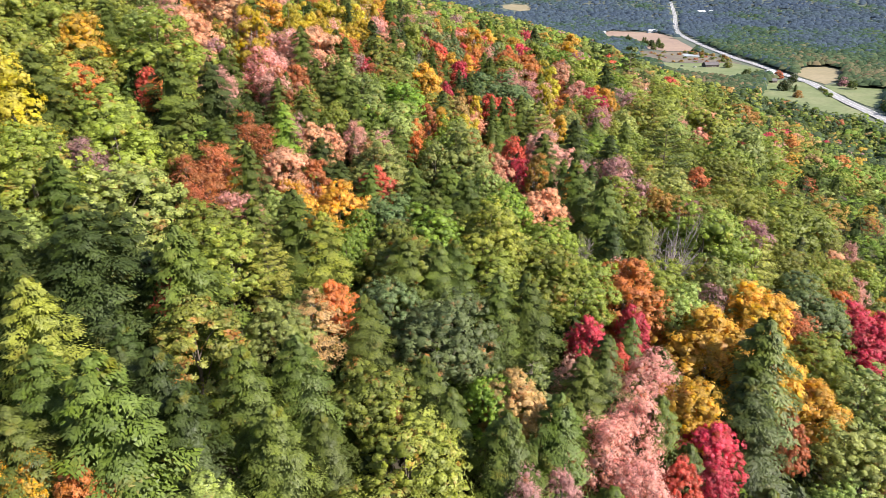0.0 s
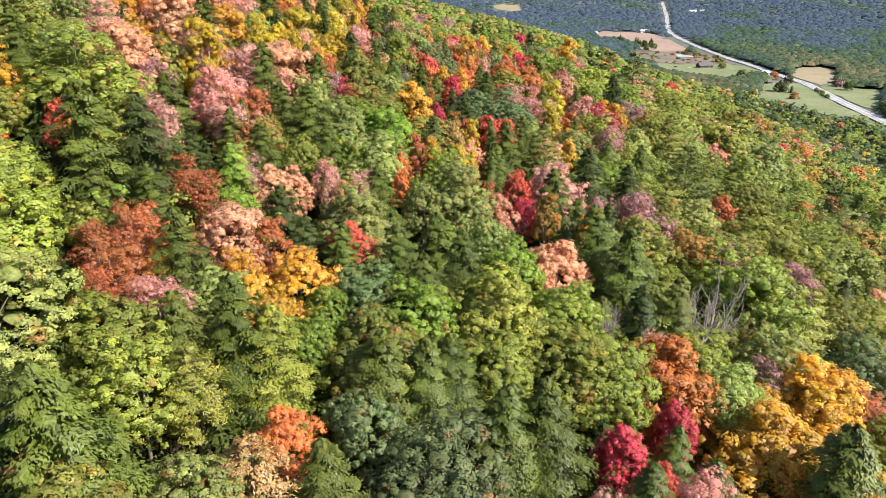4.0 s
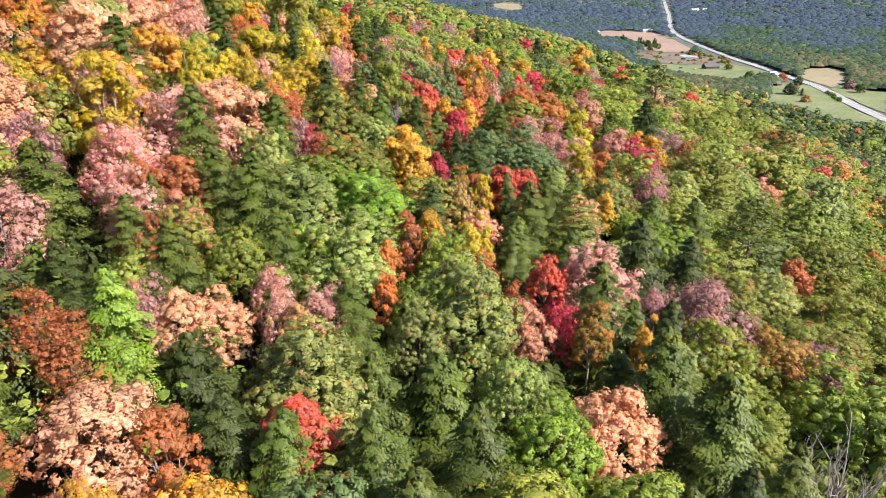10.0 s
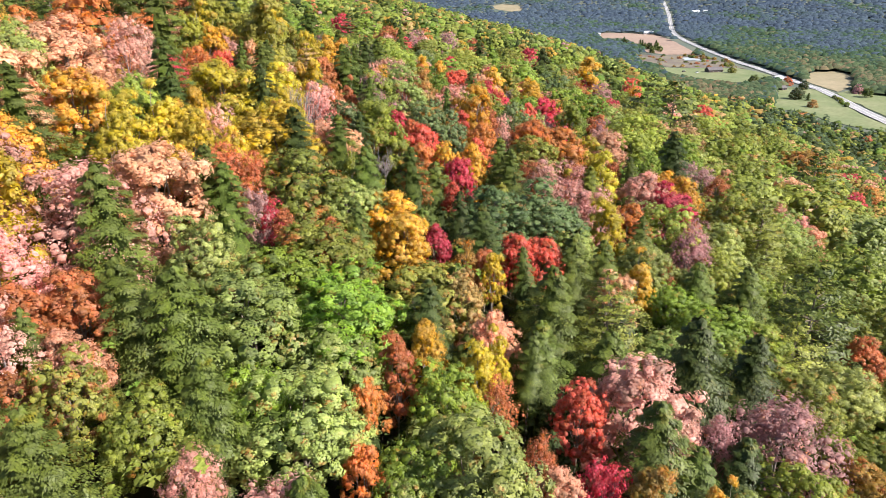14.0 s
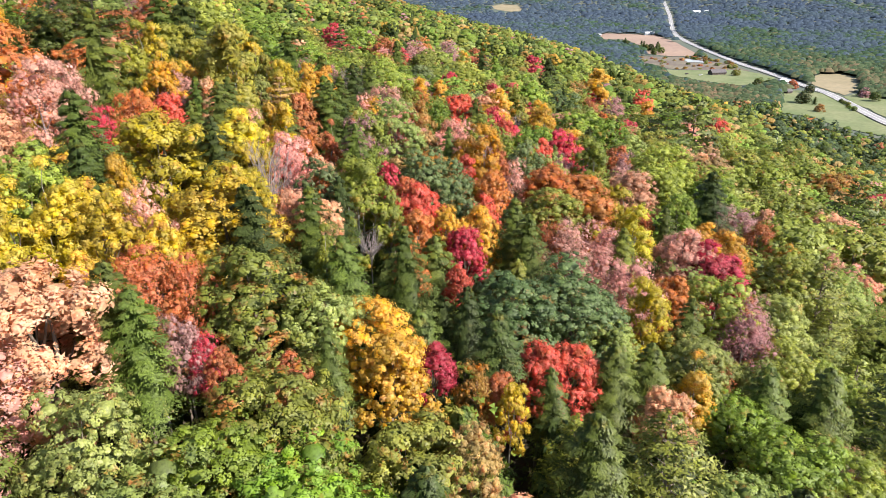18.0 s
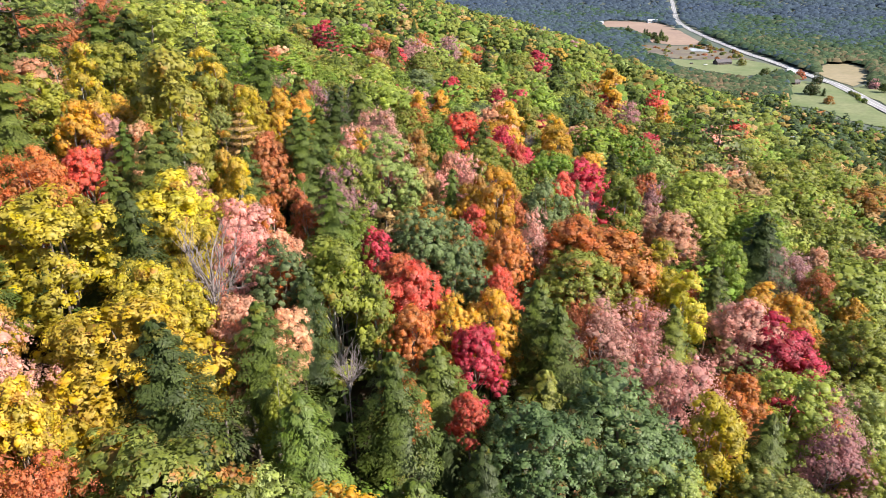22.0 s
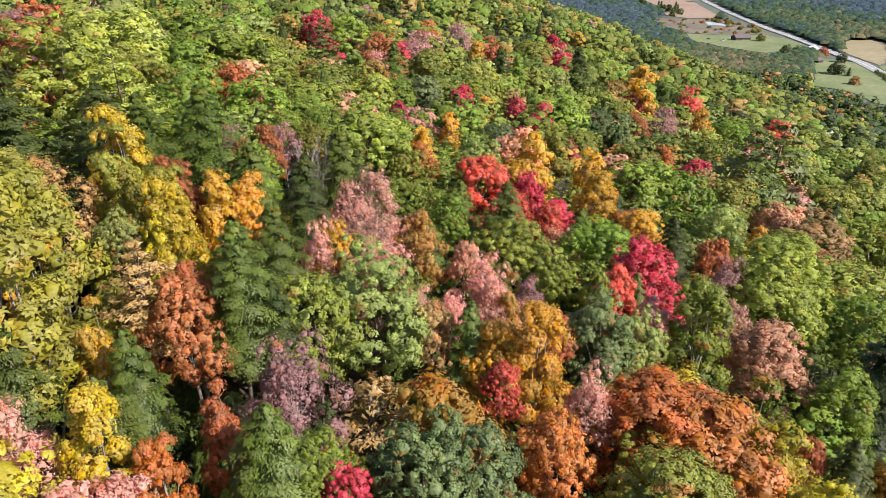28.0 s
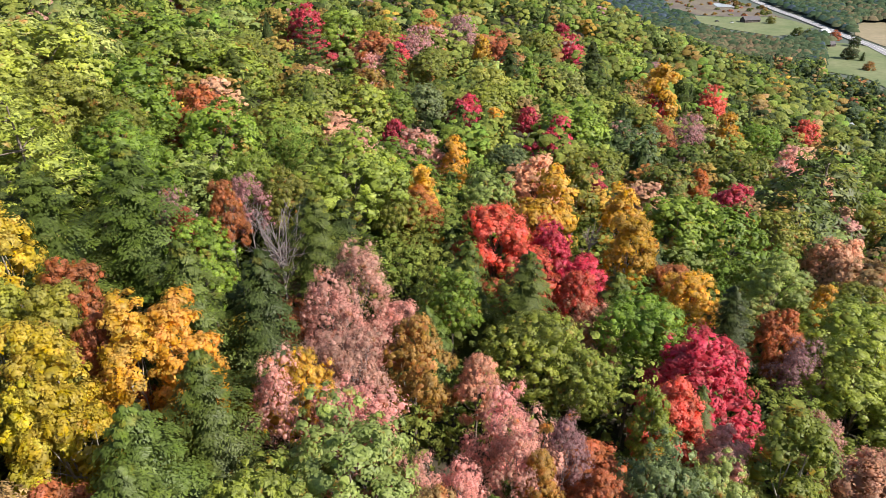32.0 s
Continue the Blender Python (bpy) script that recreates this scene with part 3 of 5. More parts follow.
tree("oak", "lime", -30.0, 45.5, 3.6, 11.4)
tree("oak", "lime", -16.7, 45.5, 2.6, 11.0)
tree("pine", "olive", -13.9, 45.8, 1.7, 11.7)
tree("sparse", "pink", 11.2, 46.0, 1.5, 12.3)
tree("oak", "pale", -25.2, 46.8, 4.1, 11.8)
tree("maple", "gold", 21.9, 47.0, 2.7, 14.0)
tree("hemlock", "deep", 13.2, 47.3, 2.0, 14.2)
tree("oak", "blue", -4.4, 47.6, 2.2, 11.4)
tree("oak", "lime", -19.0, 47.8, 3.1, 11.0)
tree("oak", "pale", 39.1, 48.1, 4.8, 14.7)
tree("hemlock", "deep", 4.1, 48.3, 2.5, 14.4)
tree("maple", "rust", 32.3, 48.7, 1.5, 12.9)
tree("hemlock", "deep", -14.9, 48.8, 2.3, 12.5)
tree("sparse", "pink", 18.2, 49.0, 2.6, 13.9)
tree("hemlock", "olive", -9.9, 49.1, 2.5, 13.2)
tree("hemlock", "deep", -12.1, 49.4, 3.1, 13.9)
tree("hemlock", "deep", 8.2, 49.5, 2.9, 15.4)
tree("hemlock", "deep", -3.9, 49.6, 2.5, 13.8)
tree("maple", "red", 15.4, 49.8, 0.9, 11.9)
tree("oak", "lime", -33.2, 50.3, 2.4, 10.5)
tree("hemlock", "deep", -1.0, 50.8, 2.4, 13.9)
tree("sparse", "pink", -18.0, 50.8, 2.3, 11.1)
tree("sparse", "mauve", -29.2, 51.4, 1.9, 10.6)
tree("sparse", "rust", -21.3, 51.5, 1.5, 10.0)
tree("maple", "crimson", 13.5, 51.5, 1.7, 12.6)
tree("hemlock", "deep", 5.2, 51.6, 1.4, 12.7)
tree("hemlock", "deep", 29.5, 51.6, 5.2, 19.5)
tree("hemlock", "deep", 16.9, 52.3, 1.4, 13.5)
tree("oak", "green", -8.5, 52.5, 1.9, 10.8)
tree("hemlock", "deep", 1.0, 52.6, 2.2, 13.8)
tree("oak", "mixed", -4.3, 53.3, 3.6, 12.2)
tree("sparse", "rust", -20.5, 53.8, 1.8, 10.3)
tree("birch", "yellow", -35.8, 53.8, 3.0, 13.6)
tree("oak", "pale", -14.6, 54.4, 2.2, 10.5)
tree("maple", "gold", -11.0, 54.5, 1.3, 10.4)
tree("maple", "gold", 37.8, 54.8, 3.0, 14.4)
tree("maple", "gold", -12.5, 55.4, 1.3, 10.3)
tree("sparse", "rust", -22.7, 55.5, 1.6, 10.0)
tree("maple", "gold", -18.8, 55.7, 1.0, 9.5)
tree("oak", "lime", 4.6, 55.7, 3.1, 12.5)
tree("maple", "gold", 34.4, 55.7, 2.9, 14.6)
tree("hemlock", "deep", -17.3, 55.7, 2.6, 12.7)
tree("maple", "crimson", 18.5, 55.9, 1.4, 12.6)
tree("maple", "gold", 26.2, 56.2, 4.3, 15.6)
tree("oak", "green", -8.0, 56.4, 1.6, 10.5)
tree("hemlock", "deep", -34.6, 56.5, 3.1, 13.4)
tree("oak", "lime", -24.5, 56.8, 1.3, 9.2)
tree("oak", "pale", 44.3, 57.0, 5.3, 15.4)
tree("sparse", "rust", -21.4, 57.3, 1.9, 10.3)
tree("oak", "olive", 9.0, 57.6, 4.0, 13.5)
tree("oak", "lime", 13.4, 57.7, 3.7, 13.7)
tree("sparse", "gold", -14.2, 57.7, 1.4, 10.2)
tree("maple", "gold", -9.9, 58.3, 2.3, 11.2)
tree("sparse", "rust", -20.5, 59.3, 1.9, 10.2)
tree("sparse", "rust", -19.1, 59.4, 1.2, 9.6)
tree("oak", "blue", -5.6, 59.5, 2.8, 11.3)
tree("maple", "orange", 19.1, 59.7, 3.4, 14.7)
tree("hemlock", "deep", -0.4, 60.5, 2.3, 13.5)
tree("oak", "lime", 4.3, 60.7, 4.0, 13.2)
tree("oak", "pale", 24.6, 61.3, 3.0, 13.8)
tree("oak", "lime", 41.1, 61.3, 4.1, 14.7)
tree("oak", "lime", -37.9, 61.4, 4.3, 11.6)
tree("birch", "rust", -12.5, 61.7, 1.4, 11.2)
tree("hemlock", "deep", -2.8, 63.0, 2.4, 13.4)
tree("maple", "gold", 35.2, 63.1, 2.8, 14.6)
tree("maple", "orange", -34.4, 63.3, 1.8, 10.3)
tree("sparse", "pink", 18.4, 63.6, 1.3, 12.7)
tree("hemlock", "deep", -26.7, 63.8, 4.1, 14.6)
tree("bare", "mauve", 15.6, 64.1, 1.3, 13.0)
tree("oak", "lime", 23.1, 64.3, 3.1, 13.8)
tree("oak", "lime", 11.2, 64.6, 3.0, 13.0)
tree("maple", "red", -6.9, 64.8, 1.8, 11.2)
tree("sparse", "mauve", 31.0, 65.1, 1.7, 13.8)
tree("hemlock", "deep", 2.6, 65.4, 2.5, 14.0)
tree("sparse", "rust", -18.5, 65.7, 1.9, 10.4)
tree("maple", "gold", 35.1, 65.8, 3.6, 15.4)
tree("sparse", "rust", 42.1, 66.0, 2.8, 14.8)
tree("sparse", "rust", -20.3, 66.7, 1.6, 10.3)
tree("hemlock", "dark", -23.7, 66.8, 3.6, 14.0)
tree("hemlock", "dark", 18.8, 67.1, 1.9, 14.6)
tree("hemlock", "green", -17.0, 67.2, 2.3, 12.4)
tree("oak", "pale", 32.0, 67.9, 3.2, 14.2)
tree("oak", "green", 6.9, 68.7, 2.6, 12.3)
tree("hemlock", "deep", 22.4, 68.8, 2.4, 15.3)
tree("maple", "red", -30.6, 68.8, 1.2, 10.0)
tree("maple", "crimson", 52.9, 69.4, 3.2, 14.8)
tree("sparse", "mauve", -16.4, 69.9, 1.6, 10.4)
tree("hemlock", "deep", 17.8, 70.0, 4.0, 17.5)
tree("oak", "lime", -27.3, 70.1, 1.7, 9.9)
tree("maple", "salmon", -14.4, 70.2, 1.6, 10.5)
tree("bare", "gray", 26.7, 70.5, 3.6, 16.9)
tree("maple", "salmon", -12.8, 70.7, 1.6, 10.5)
tree("maple", "salmon", 11.5, 70.8, 2.4, 13.2)
tree("oak", "blue", 45.9, 71.9, 4.6, 15.3)
tree("oak", "lime", -17.6, 72.1, 1.7, 10.1)
tree("hemlock", "deep", -13.1, 72.3, 0.9, 10.8)
tree("maple", "tan", -8.1, 72.5, 1.1, 10.5)
tree("maple", "gold", -39.0, 72.6, 2.7, 12.0)
tree("hemlock", "deep", -15.4, 72.7, 2.3, 12.7)
tree("oak", "lime", -41.3, 72.8, 3.3, 11.9)
tree("sparse", "pink", -9.6, 72.9, 1.2, 10.6)
tree("sparse", "pink", -25.8, 73.3, 2.5, 11.6)
tree("hemlock", "deep", -4.8, 73.7, 1.9, 12.6)
tree("oak", "lime", -31.6, 74.3, 5.4, 13.1)
tree("oak", "pale", -1.2, 74.4, 1.8, 11.4)
tree("sparse", "pink", -7.0, 74.5, 1.6, 11.4)
tree("hemlock", "deep", 16.4, 74.6, 3.5, 16.7)
tree("sparse", "pink", -10.2, 75.0, 1.3, 11.0)
tree("hemlock", "deep", -19.5, 75.1, 1.5, 11.6)
tree("maple", "rust", -18.4, 76.3, 1.4, 10.7)
tree("pine", "olive", 40.0, 77.0, 2.6, 15.8)
tree("oak", "lime", -13.0, 77.3, 2.0, 10.9)
tree("oak", "mixed", -16.3, 77.5, 1.8, 11.0)
tree("birch", "orange", -3.1, 77.9, 0.9, 11.6)
tree("sparse", "pink", -19.9, 78.0, 1.9, 11.4)
tree("hemlock", "deep", -10.6, 78.0, 1.9, 12.8)
tree("oak", "lime", 33.1, 78.2, 6.0, 16.3)
tree("oak", "green", -0.5, 78.4, 2.2, 11.7)
tree("oak", "pale", 1.8, 78.9, 3.9, 13.0)
tree("hemlock", "deep", -18.9, 79.2, 1.1, 11.5)
tree("oak", "pale", -6.3, 79.2, 3.1, 12.0)
tree("birch", "bronze", 11.7, 79.3, 1.4, 13.4)
tree("maple", "salmon", -16.6, 79.6, 1.5, 11.3)
tree("maple", "salmon", 7.2, 79.7, 1.5, 12.0)
tree("sparse", "pink", -21.2, 79.8, 1.5, 11.5)
tree("oak", "green", -8.9, 80.3, 2.0, 11.3)
tree("sparse", "crimson", 9.4, 80.8, 1.3, 12.0)
tree("birch", "gold", 15.8, 80.8, 1.0, 12.8)
tree("oak", "pale", 19.2, 80.8, 2.1, 12.7)
tree("oak", "pale", -35.5, 80.8, 2.7, 12.2)
tree("sparse", "mauve", -27.4, 81.1, 1.7, 12.0)
tree("maple", "rust", -19.7, 81.1, 1.6, 11.6)
tree("sparse", "rust", 5.7, 81.2, 1.1, 11.7)
tree("maple", "orange", -3.6, 81.8, 0.9, 11.1)
tree("hemlock", "deep", -12.7, 82.0, 2.7, 14.3)
tree("hemlock", "deep", 15.8, 82.0, 1.6, 13.4)
tree("hemlock", "deep", -15.6, 82.3, 2.1, 13.5)
tree("maple", "rust", -17.8, 82.5, 1.8, 11.9)
tree("sparse", "pink", -22.0, 82.7, 2.5, 12.9)
tree("oak", "olive", 48.0, 82.9, 3.4, 14.4)
tree("maple", "salmon", -31.4, 83.0, 3.4, 13.7)
tree("oak", "olive", 23.6, 83.0, 2.8, 13.6)
tree("hemlock", "deep", 13.8, 83.1, 3.1, 15.7)
tree("birch", "rust", -1.9, 84.3, 1.2, 12.4)
tree("oak", "pale", -10.0, 85.6, 3.7, 13.0)
tree("sparse", "rust", 4.6, 86.0, 1.2, 11.8)
tree("birch", "yellow", -24.3, 86.3, 2.4, 15.0)
tree("oak", "bronze", 30.5, 86.3, 2.8, 13.7)
tree("maple", "red", 9.6, 86.4, 1.5, 12.1)
tree("sparse", "pink", -34.8, 86.4, 2.7, 13.8)
tree("birch", "yellow", 2.7, 86.7, 1.2, 12.5)
tree("birch", "gold", 0.1, 86.9, 1.2, 12.7)
tree("sparse", "mauve", 35.5, 87.3, 2.1, 14.1)
tree("hemlock", "deep", -18.2, 87.6, 2.8, 15.3)
tree("sparse", "mauve", 45.1, 88.0, 2.8, 14.7)
tree("sparse", "mauve", 18.8, 88.0, 1.4, 12.5)
tree("sparse", "mauve", 24.2, 88.1, 4.1, 15.5)
tree("oak", "green", -5.2, 88.2, 3.7, 13.2)
tree("maple", "pink", 14.2, 88.5, 3.2, 13.9)
tree("birch", "yellow", 4.3, 88.7, 1.0, 12.3)
tree("oak", "pale", -13.8, 89.0, 2.2, 12.7)
tree("hemlock", "deep", 6.3, 89.0, 1.3, 12.7)
tree("sparse", "pink", -20.7, 89.1, 3.3, 14.5)
tree("sparse", "pink", -25.4, 89.3, 2.9, 14.4)
tree("oak", "mixed", 37.9, 90.1, 3.3, 14.1)
tree("hemlock", "dark", -0.9, 90.1, 1.6, 13.2)
tree("oak", "lime", 34.0, 90.7, 2.5, 13.3)
tree("maple", "salmon", 4.5, 91.6, 1.6, 12.1)
tree("maple", "gold", -26.2, 92.4, 2.3, 14.0)
tree("hemlock", "dark", 19.7, 93.0, 3.5, 16.3)
tree("oak", "mixed", -7.1, 93.0, 3.3, 13.5)
tree("maple", "salmon", -18.2, 94.0, 3.0, 14.8)
tree("maple", "tan", 2.1, 94.3, 1.4, 12.2)
tree("hemlock", "deep", -13.6, 94.3, 2.0, 14.5)
tree("hemlock", "deep", -26.1, 94.5, 2.7, 16.3)
tree("maple", "rust", -9.8, 94.8, 0.9, 12.3)
tree("hemlock", "dark", 24.3, 94.9, 2.7, 15.2)
tree("sparse", "crimson", -11.3, 95.2, 0.9, 12.4)
tree("hemlock", "deep", -15.2, 95.2, 1.9, 14.8)
tree("sparse", "mauve", -12.2, 95.8, 1.3, 13.1)
tree("oak", "mixed", 30.3, 95.9, 3.1, 13.3)
tree("maple", "salmon", -29.4, 96.0, 2.5, 14.4)
tree("maple", "rust", -7.0, 96.3, 1.0, 12.3)
tree("birch", "yellow", -22.0, 96.3, 1.5, 14.8)
tree("oak", "olive", 45.3, 96.7, 5.0, 14.9)
tree("hemlock", "deep", 9.1, 96.7, 2.5, 14.4)
tree("pine", "olive", 14.4, 97.2, 2.7, 14.6)
tree("hemlock", "deep", -5.2, 97.4, 1.4, 13.5)
tree("maple", "gold", -17.4, 98.0, 1.1, 13.2)
tree("sparse", "rust", -15.2, 98.4, 2.2, 14.2)
tree("birch", "yellow", -20.8, 98.7, 1.6, 15.1)
tree("maple", "gold", -2.5, 98.8, 1.9, 13.3)
tree("oak", "pale", 36.6, 99.7, 3.1, 13.3)
tree("sparse", "rust", -13.5, 99.8, 1.4, 13.7)
tree("oak", "mixed", -10.0, 99.9, 3.5, 14.3)
tree("birch", "yellow", 4.9, 100.0, 0.9, 12.5)
tree("maple", "salmon", -31.3, 100.6, 3.3, 15.7)
tree("maple", "rust", 4.7, 100.7, 1.1, 11.9)
tree("maple", "crimson", 0.1, 100.7, 1.1, 12.2)
tree("birch", "yellow", -19.9, 100.8, 1.6, 15.3)
tree("sparse", "bronze", 3.6, 100.9, 1.1, 12.2)
tree("oak", "pale", -6.7, 101.2, 2.4, 13.4)
tree("maple", "yellow", -17.9, 101.4, 1.9, 14.3)
tree("maple", "yellow", -15.1, 101.6, 1.7, 14.2)
tree("maple", "gold", -3.0, 101.7, 2.2, 13.5)
tree("hemlock", "deep", 8.4, 101.8, 1.3, 12.8)
tree("maple", "gold", -26.2, 101.9, 2.3, 14.9)
tree("oak", "olive", 29.1, 102.0, 3.0, 12.9)
tree("oak", "green", 24.6, 102.2, 3.5, 13.2)
tree("hemlock", "dark", 4.4, 102.8, 2.1, 14.3)
tree("maple", "yellow", -19.3, 103.4, 2.0, 14.6)
tree("oak", "lime", 59.5, 103.5, 5.8, 15.3, False)
tree("sparse", "pink", -16.9, 103.5, 1.7, 14.3)
tree("oak", "lime", -23.1, 104.1, 2.4, 14.6)
tree("maple", "salmon", 16.5, 104.3, 1.7, 12.2)
tree("hemlock", "deep", 12.7, 104.8, 1.9, 13.7)
tree("hemlock", "deep", -4.8, 104.9, 2.2, 15.3)
tree("hemlock", "dark", -10.5, 105.0, 2.4, 16.3)
tree("maple", "red", 10.0, 105.1, 1.8, 12.5)
tree("maple", "red", 7.7, 105.4, 1.5, 12.3)
tree("hemlock", "dark", -20.4, 105.6, 1.6, 15.4)
tree("oak", "pale", -33.1, 105.8, 2.9, 14.8)
tree("birch", "chartreuse", -7.0, 106.1, 1.0, 13.9)
tree("hemlock", "dark", 2.4, 106.1, 1.3, 13.4)
tree("maple", "yellow", -13.1, 106.9, 2.7, 15.2)
tree("hemlock", "deep", 16.4, 107.1, 1.8, 13.5)
tree("birch", "gold", 19.7, 107.6, 1.5, 13.1)
tree("birch", "gold", -19.3, 107.8, 1.1, 14.9)
tree("hemlock", "deep", 26.2, 108.4, 2.1, 14.0)
tree("hemlock", "deep", -7.6, 108.7, 2.0, 15.6)
tree("maple", "salmon", -30.7, 108.9, 3.0, 15.8)
tree("hemlock", "deep", -21.6, 109.1, 2.6, 17.1)
tree("hemlock", "deep", -1.3, 109.4, 2.0, 14.9)
tree("pine", "deep", 39.0, 109.6, 4.2, 17.1)
tree("oak", "blue", 5.9, 109.9, 3.1, 13.4)
tree("oak", "pale", 14.0, 110.3, 2.3, 12.3)
tree("hemlock", "deep", 31.8, 110.4, 2.6, 15.0)
tree("oak", "pale", 26.7, 110.8, 2.1, 12.4)
tree("bare", "gray", -3.9, 110.8, 0.9, 13.3)
tree("maple", "yellow", -12.3, 111.1, 1.7, 14.3)
tree("maple", "orange", -0.6, 111.2, 1.1, 12.9)
tree("maple", "yellow", -14.1, 111.3, 1.9, 14.7)
tree("sparse", "rust", 23.1, 111.3, 1.1, 11.9)
tree("maple", "red", 2.7, 111.8, 0.9, 12.5)
tree("maple", "salmon", -9.7, 111.8, 1.7, 14.2)
tree("maple", "salmon", -7.9, 112.0, 1.1, 13.5)
tree("hemlock", "dark", -7.4, 113.2, 1.5, 14.7)
tree("maple", "yellow", -19.1, 113.3, 2.9, 16.1)
tree("oak", "blue", 11.5, 113.3, 3.9, 13.9)
tree("oak", "olive", 49.9, 113.9, 4.4, 14.4)
tree("birch", "yellow", 18.1, 114.2, 2.0, 14.4)
tree("sparse", "crimson", -24.2, 114.2, 1.0, 14.3)
tree("bare", "tan", -12.6, 114.4, 1.9, 15.4)
tree("hemlock", "dark", -15.7, 115.1, 1.8, 16.0)
tree("oak", "lime", 30.7, 115.5, 2.6, 13.0)
tree("hemlock", "deep", 21.4, 115.5, 1.7, 13.7)
tree("oak", "blue", -8.7, 115.7, 2.2, 14.2)
tree("sparse", "pink", -28.2, 115.8, 2.3, 15.6)
tree("maple", "yellow", -13.8, 116.4, 1.7, 14.8)
tree("maple", "orange", -1.0, 116.4, 1.4, 13.6)
tree("maple", "crimson", 3.0, 116.7, 1.5, 13.3)
tree("maple", "orange", -8.3, 116.9, 0.9, 13.6)
tree("sparse", "orange", -22.4, 117.0, 1.9, 15.3)
tree("birch", "mixed", -3.1, 117.0, 1.2, 14.3)
tree("birch", "olive", -5.3, 117.0, 2.2, 16.5)
tree("sparse", "pink", -11.4, 117.1, 1.7, 14.6)
tree("sparse", "mauve", 28.2, 117.1, 2.5, 13.8)
tree("maple", "gold", 1.4, 117.9, 1.3, 13.5)
tree("hemlock", "deep", 8.2, 118.4, 2.2, 15.1)
tree("maple", "salmon", -8.4, 118.8, 1.6, 14.5)
tree("hemlock", "deep", -18.3, 118.8, 1.4, 15.3)
tree("sparse", "pink", 16.5, 118.8, 2.9, 14.4)
tree("maple", "yellow", -15.6, 119.0, 2.8, 15.7)
tree("maple", "orange", -34.6, 119.1, 3.4, 16.2)
tree("maple", "orange", -22.9, 119.6, 1.4, 14.7)
tree("maple", "pink", -11.8, 119.7, 1.8, 14.7)
tree("maple", "orange", 21.9, 119.9, 1.9, 13.3)
tree("maple", "gold", 4.5, 119.9, 1.7, 13.9)
tree("maple", "red", -0.8, 120.0, 2.0, 14.5)
tree("sparse", "mauve", 29.9, 120.0, 2.2, 13.7)
tree("maple", "tan", -5.9, 120.3, 1.3, 14.1)
tree("sparse", "pink", -29.0, 120.7, 1.8, 14.9)
tree("maple", "rust", -2.4, 120.9, 1.3, 13.9)
tree("oak", "lime", 26.6, 121.1, 3.3, 13.9)
tree("hemlock", "deep", 7.5, 121.4, 2.2, 15.2)
tree("sparse", "pink", -15.3, 121.9, 1.5, 14.8)
tree("hemlock", "deep", -17.8, 122.4, 1.9, 16.3)
tree("oak", "pale", 33.2, 122.6, 3.2, 14.0)
tree("maple", "red", -21.2, 122.6, 1.3, 14.7)
tree("birch", "yellow", -12.9, 122.7, 1.4, 15.7)
tree("birch", "orange", -10.2, 123.1, 1.0, 14.8)
tree("sparse", "pink", 13.1, 123.4, 2.5, 14.4)
tree("sparse", "rust", 10.7, 123.5, 1.3, 13.4)
tree("hemlock", "olive", 18.3, 123.6, 1.9, 14.8)
tree("hemlock", "deep", -7.1, 124.4, 1.9, 15.9)
tree("hemlock", "deep", -20.1, 124.4, 1.3, 15.5)
tree("hemlock", "deep", -12.8, 124.5, 1.5, 15.5)
tree("maple", "crimson", -3.2, 124.7, 0.9, 13.7)
tree("sparse", "pink", 15.9, 124.7, 2.2, 14.2)
tree("maple", "red", 5.4, 125.0, 1.1, 13.3)
tree("birch", "gold", -23.8, 125.2, 1.6, 16.1)
tree("birch", "salmon", -19.5, 125.5, 1.3, 15.5)
tree("birch", "rust", -8.9, 125.7, 1.0, 14.7)
tree("oak", "green", -5.2, 125.8, 1.4, 13.9)
tree("hemlock", "deep", -29.2, 126.3, 3.1, 17.9)
tree("hemlock", "dark", 18.8, 126.5, 1.3, 14.1)
tree("hemlock", "deep", -17.5, 126.6, 1.8, 16.2)
tree("oak", "blue", -1.2, 126.8, 2.3, 14.4)
tree("oak", "blue", 2.1, 127.0, 2.5, 14.5)
tree("maple", "rust", -19.7, 127.1, 1.6, 15.0)
tree("maple", "pink", -22.1, 127.4, 1.9, 15.2)
tree("hemlock", "deep", -13.3, 127.4, 1.4, 15.4)
tree("maple", "crimson", 29.5, 127.8, 3.2, 15.2)
tree("birch", "gold", -15.0, 127.9, 1.0, 15.0)
tree("birch", "chartreuse", -26.3, 128.2, 2.1, 16.8)
tree("oak", "mixed", 11.9, 128.6, 3.3, 14.8)
tree("birch", "yellow", -23.0, 128.6, 1.7, 16.2)
tree("birch", "chartreuse", -18.8, 129.2, 3.3, 19.0)
tree("birch", "yellow", 21.1, 129.4, 2.1, 15.9)
tree("maple", "pink", 26.0, 129.5, 2.9, 15.2)
tree("oak", "lime", 57.4, 129.5, 5.2, 15.3, False)
tree("sparse", "mauve", -7.0, 129.7, 2.0, 15.1)
tree("maple", "orange", -32.4, 130.2, 1.4, 14.4)
tree("pine", "olive", 43.4, 130.6, 3.3, 17.0)
tree("maple", "gold", -21.8, 131.0, 1.7, 15.0)
tree("maple", "orange", 6.6, 131.4, 1.7, 14.4)
tree("maple", "gold", -23.8, 131.9, 1.5, 14.8)
tree("birch", "yellow", 20.1, 132.2, 2.2, 16.3)
tree("oak", "olive", 39.1, 132.3, 4.1, 15.3)
tree("pine", "tan", -14.8, 132.8, 1.7, 15.7)
tree("maple", "orange", 16.0, 133.0, 4.1, 16.5)
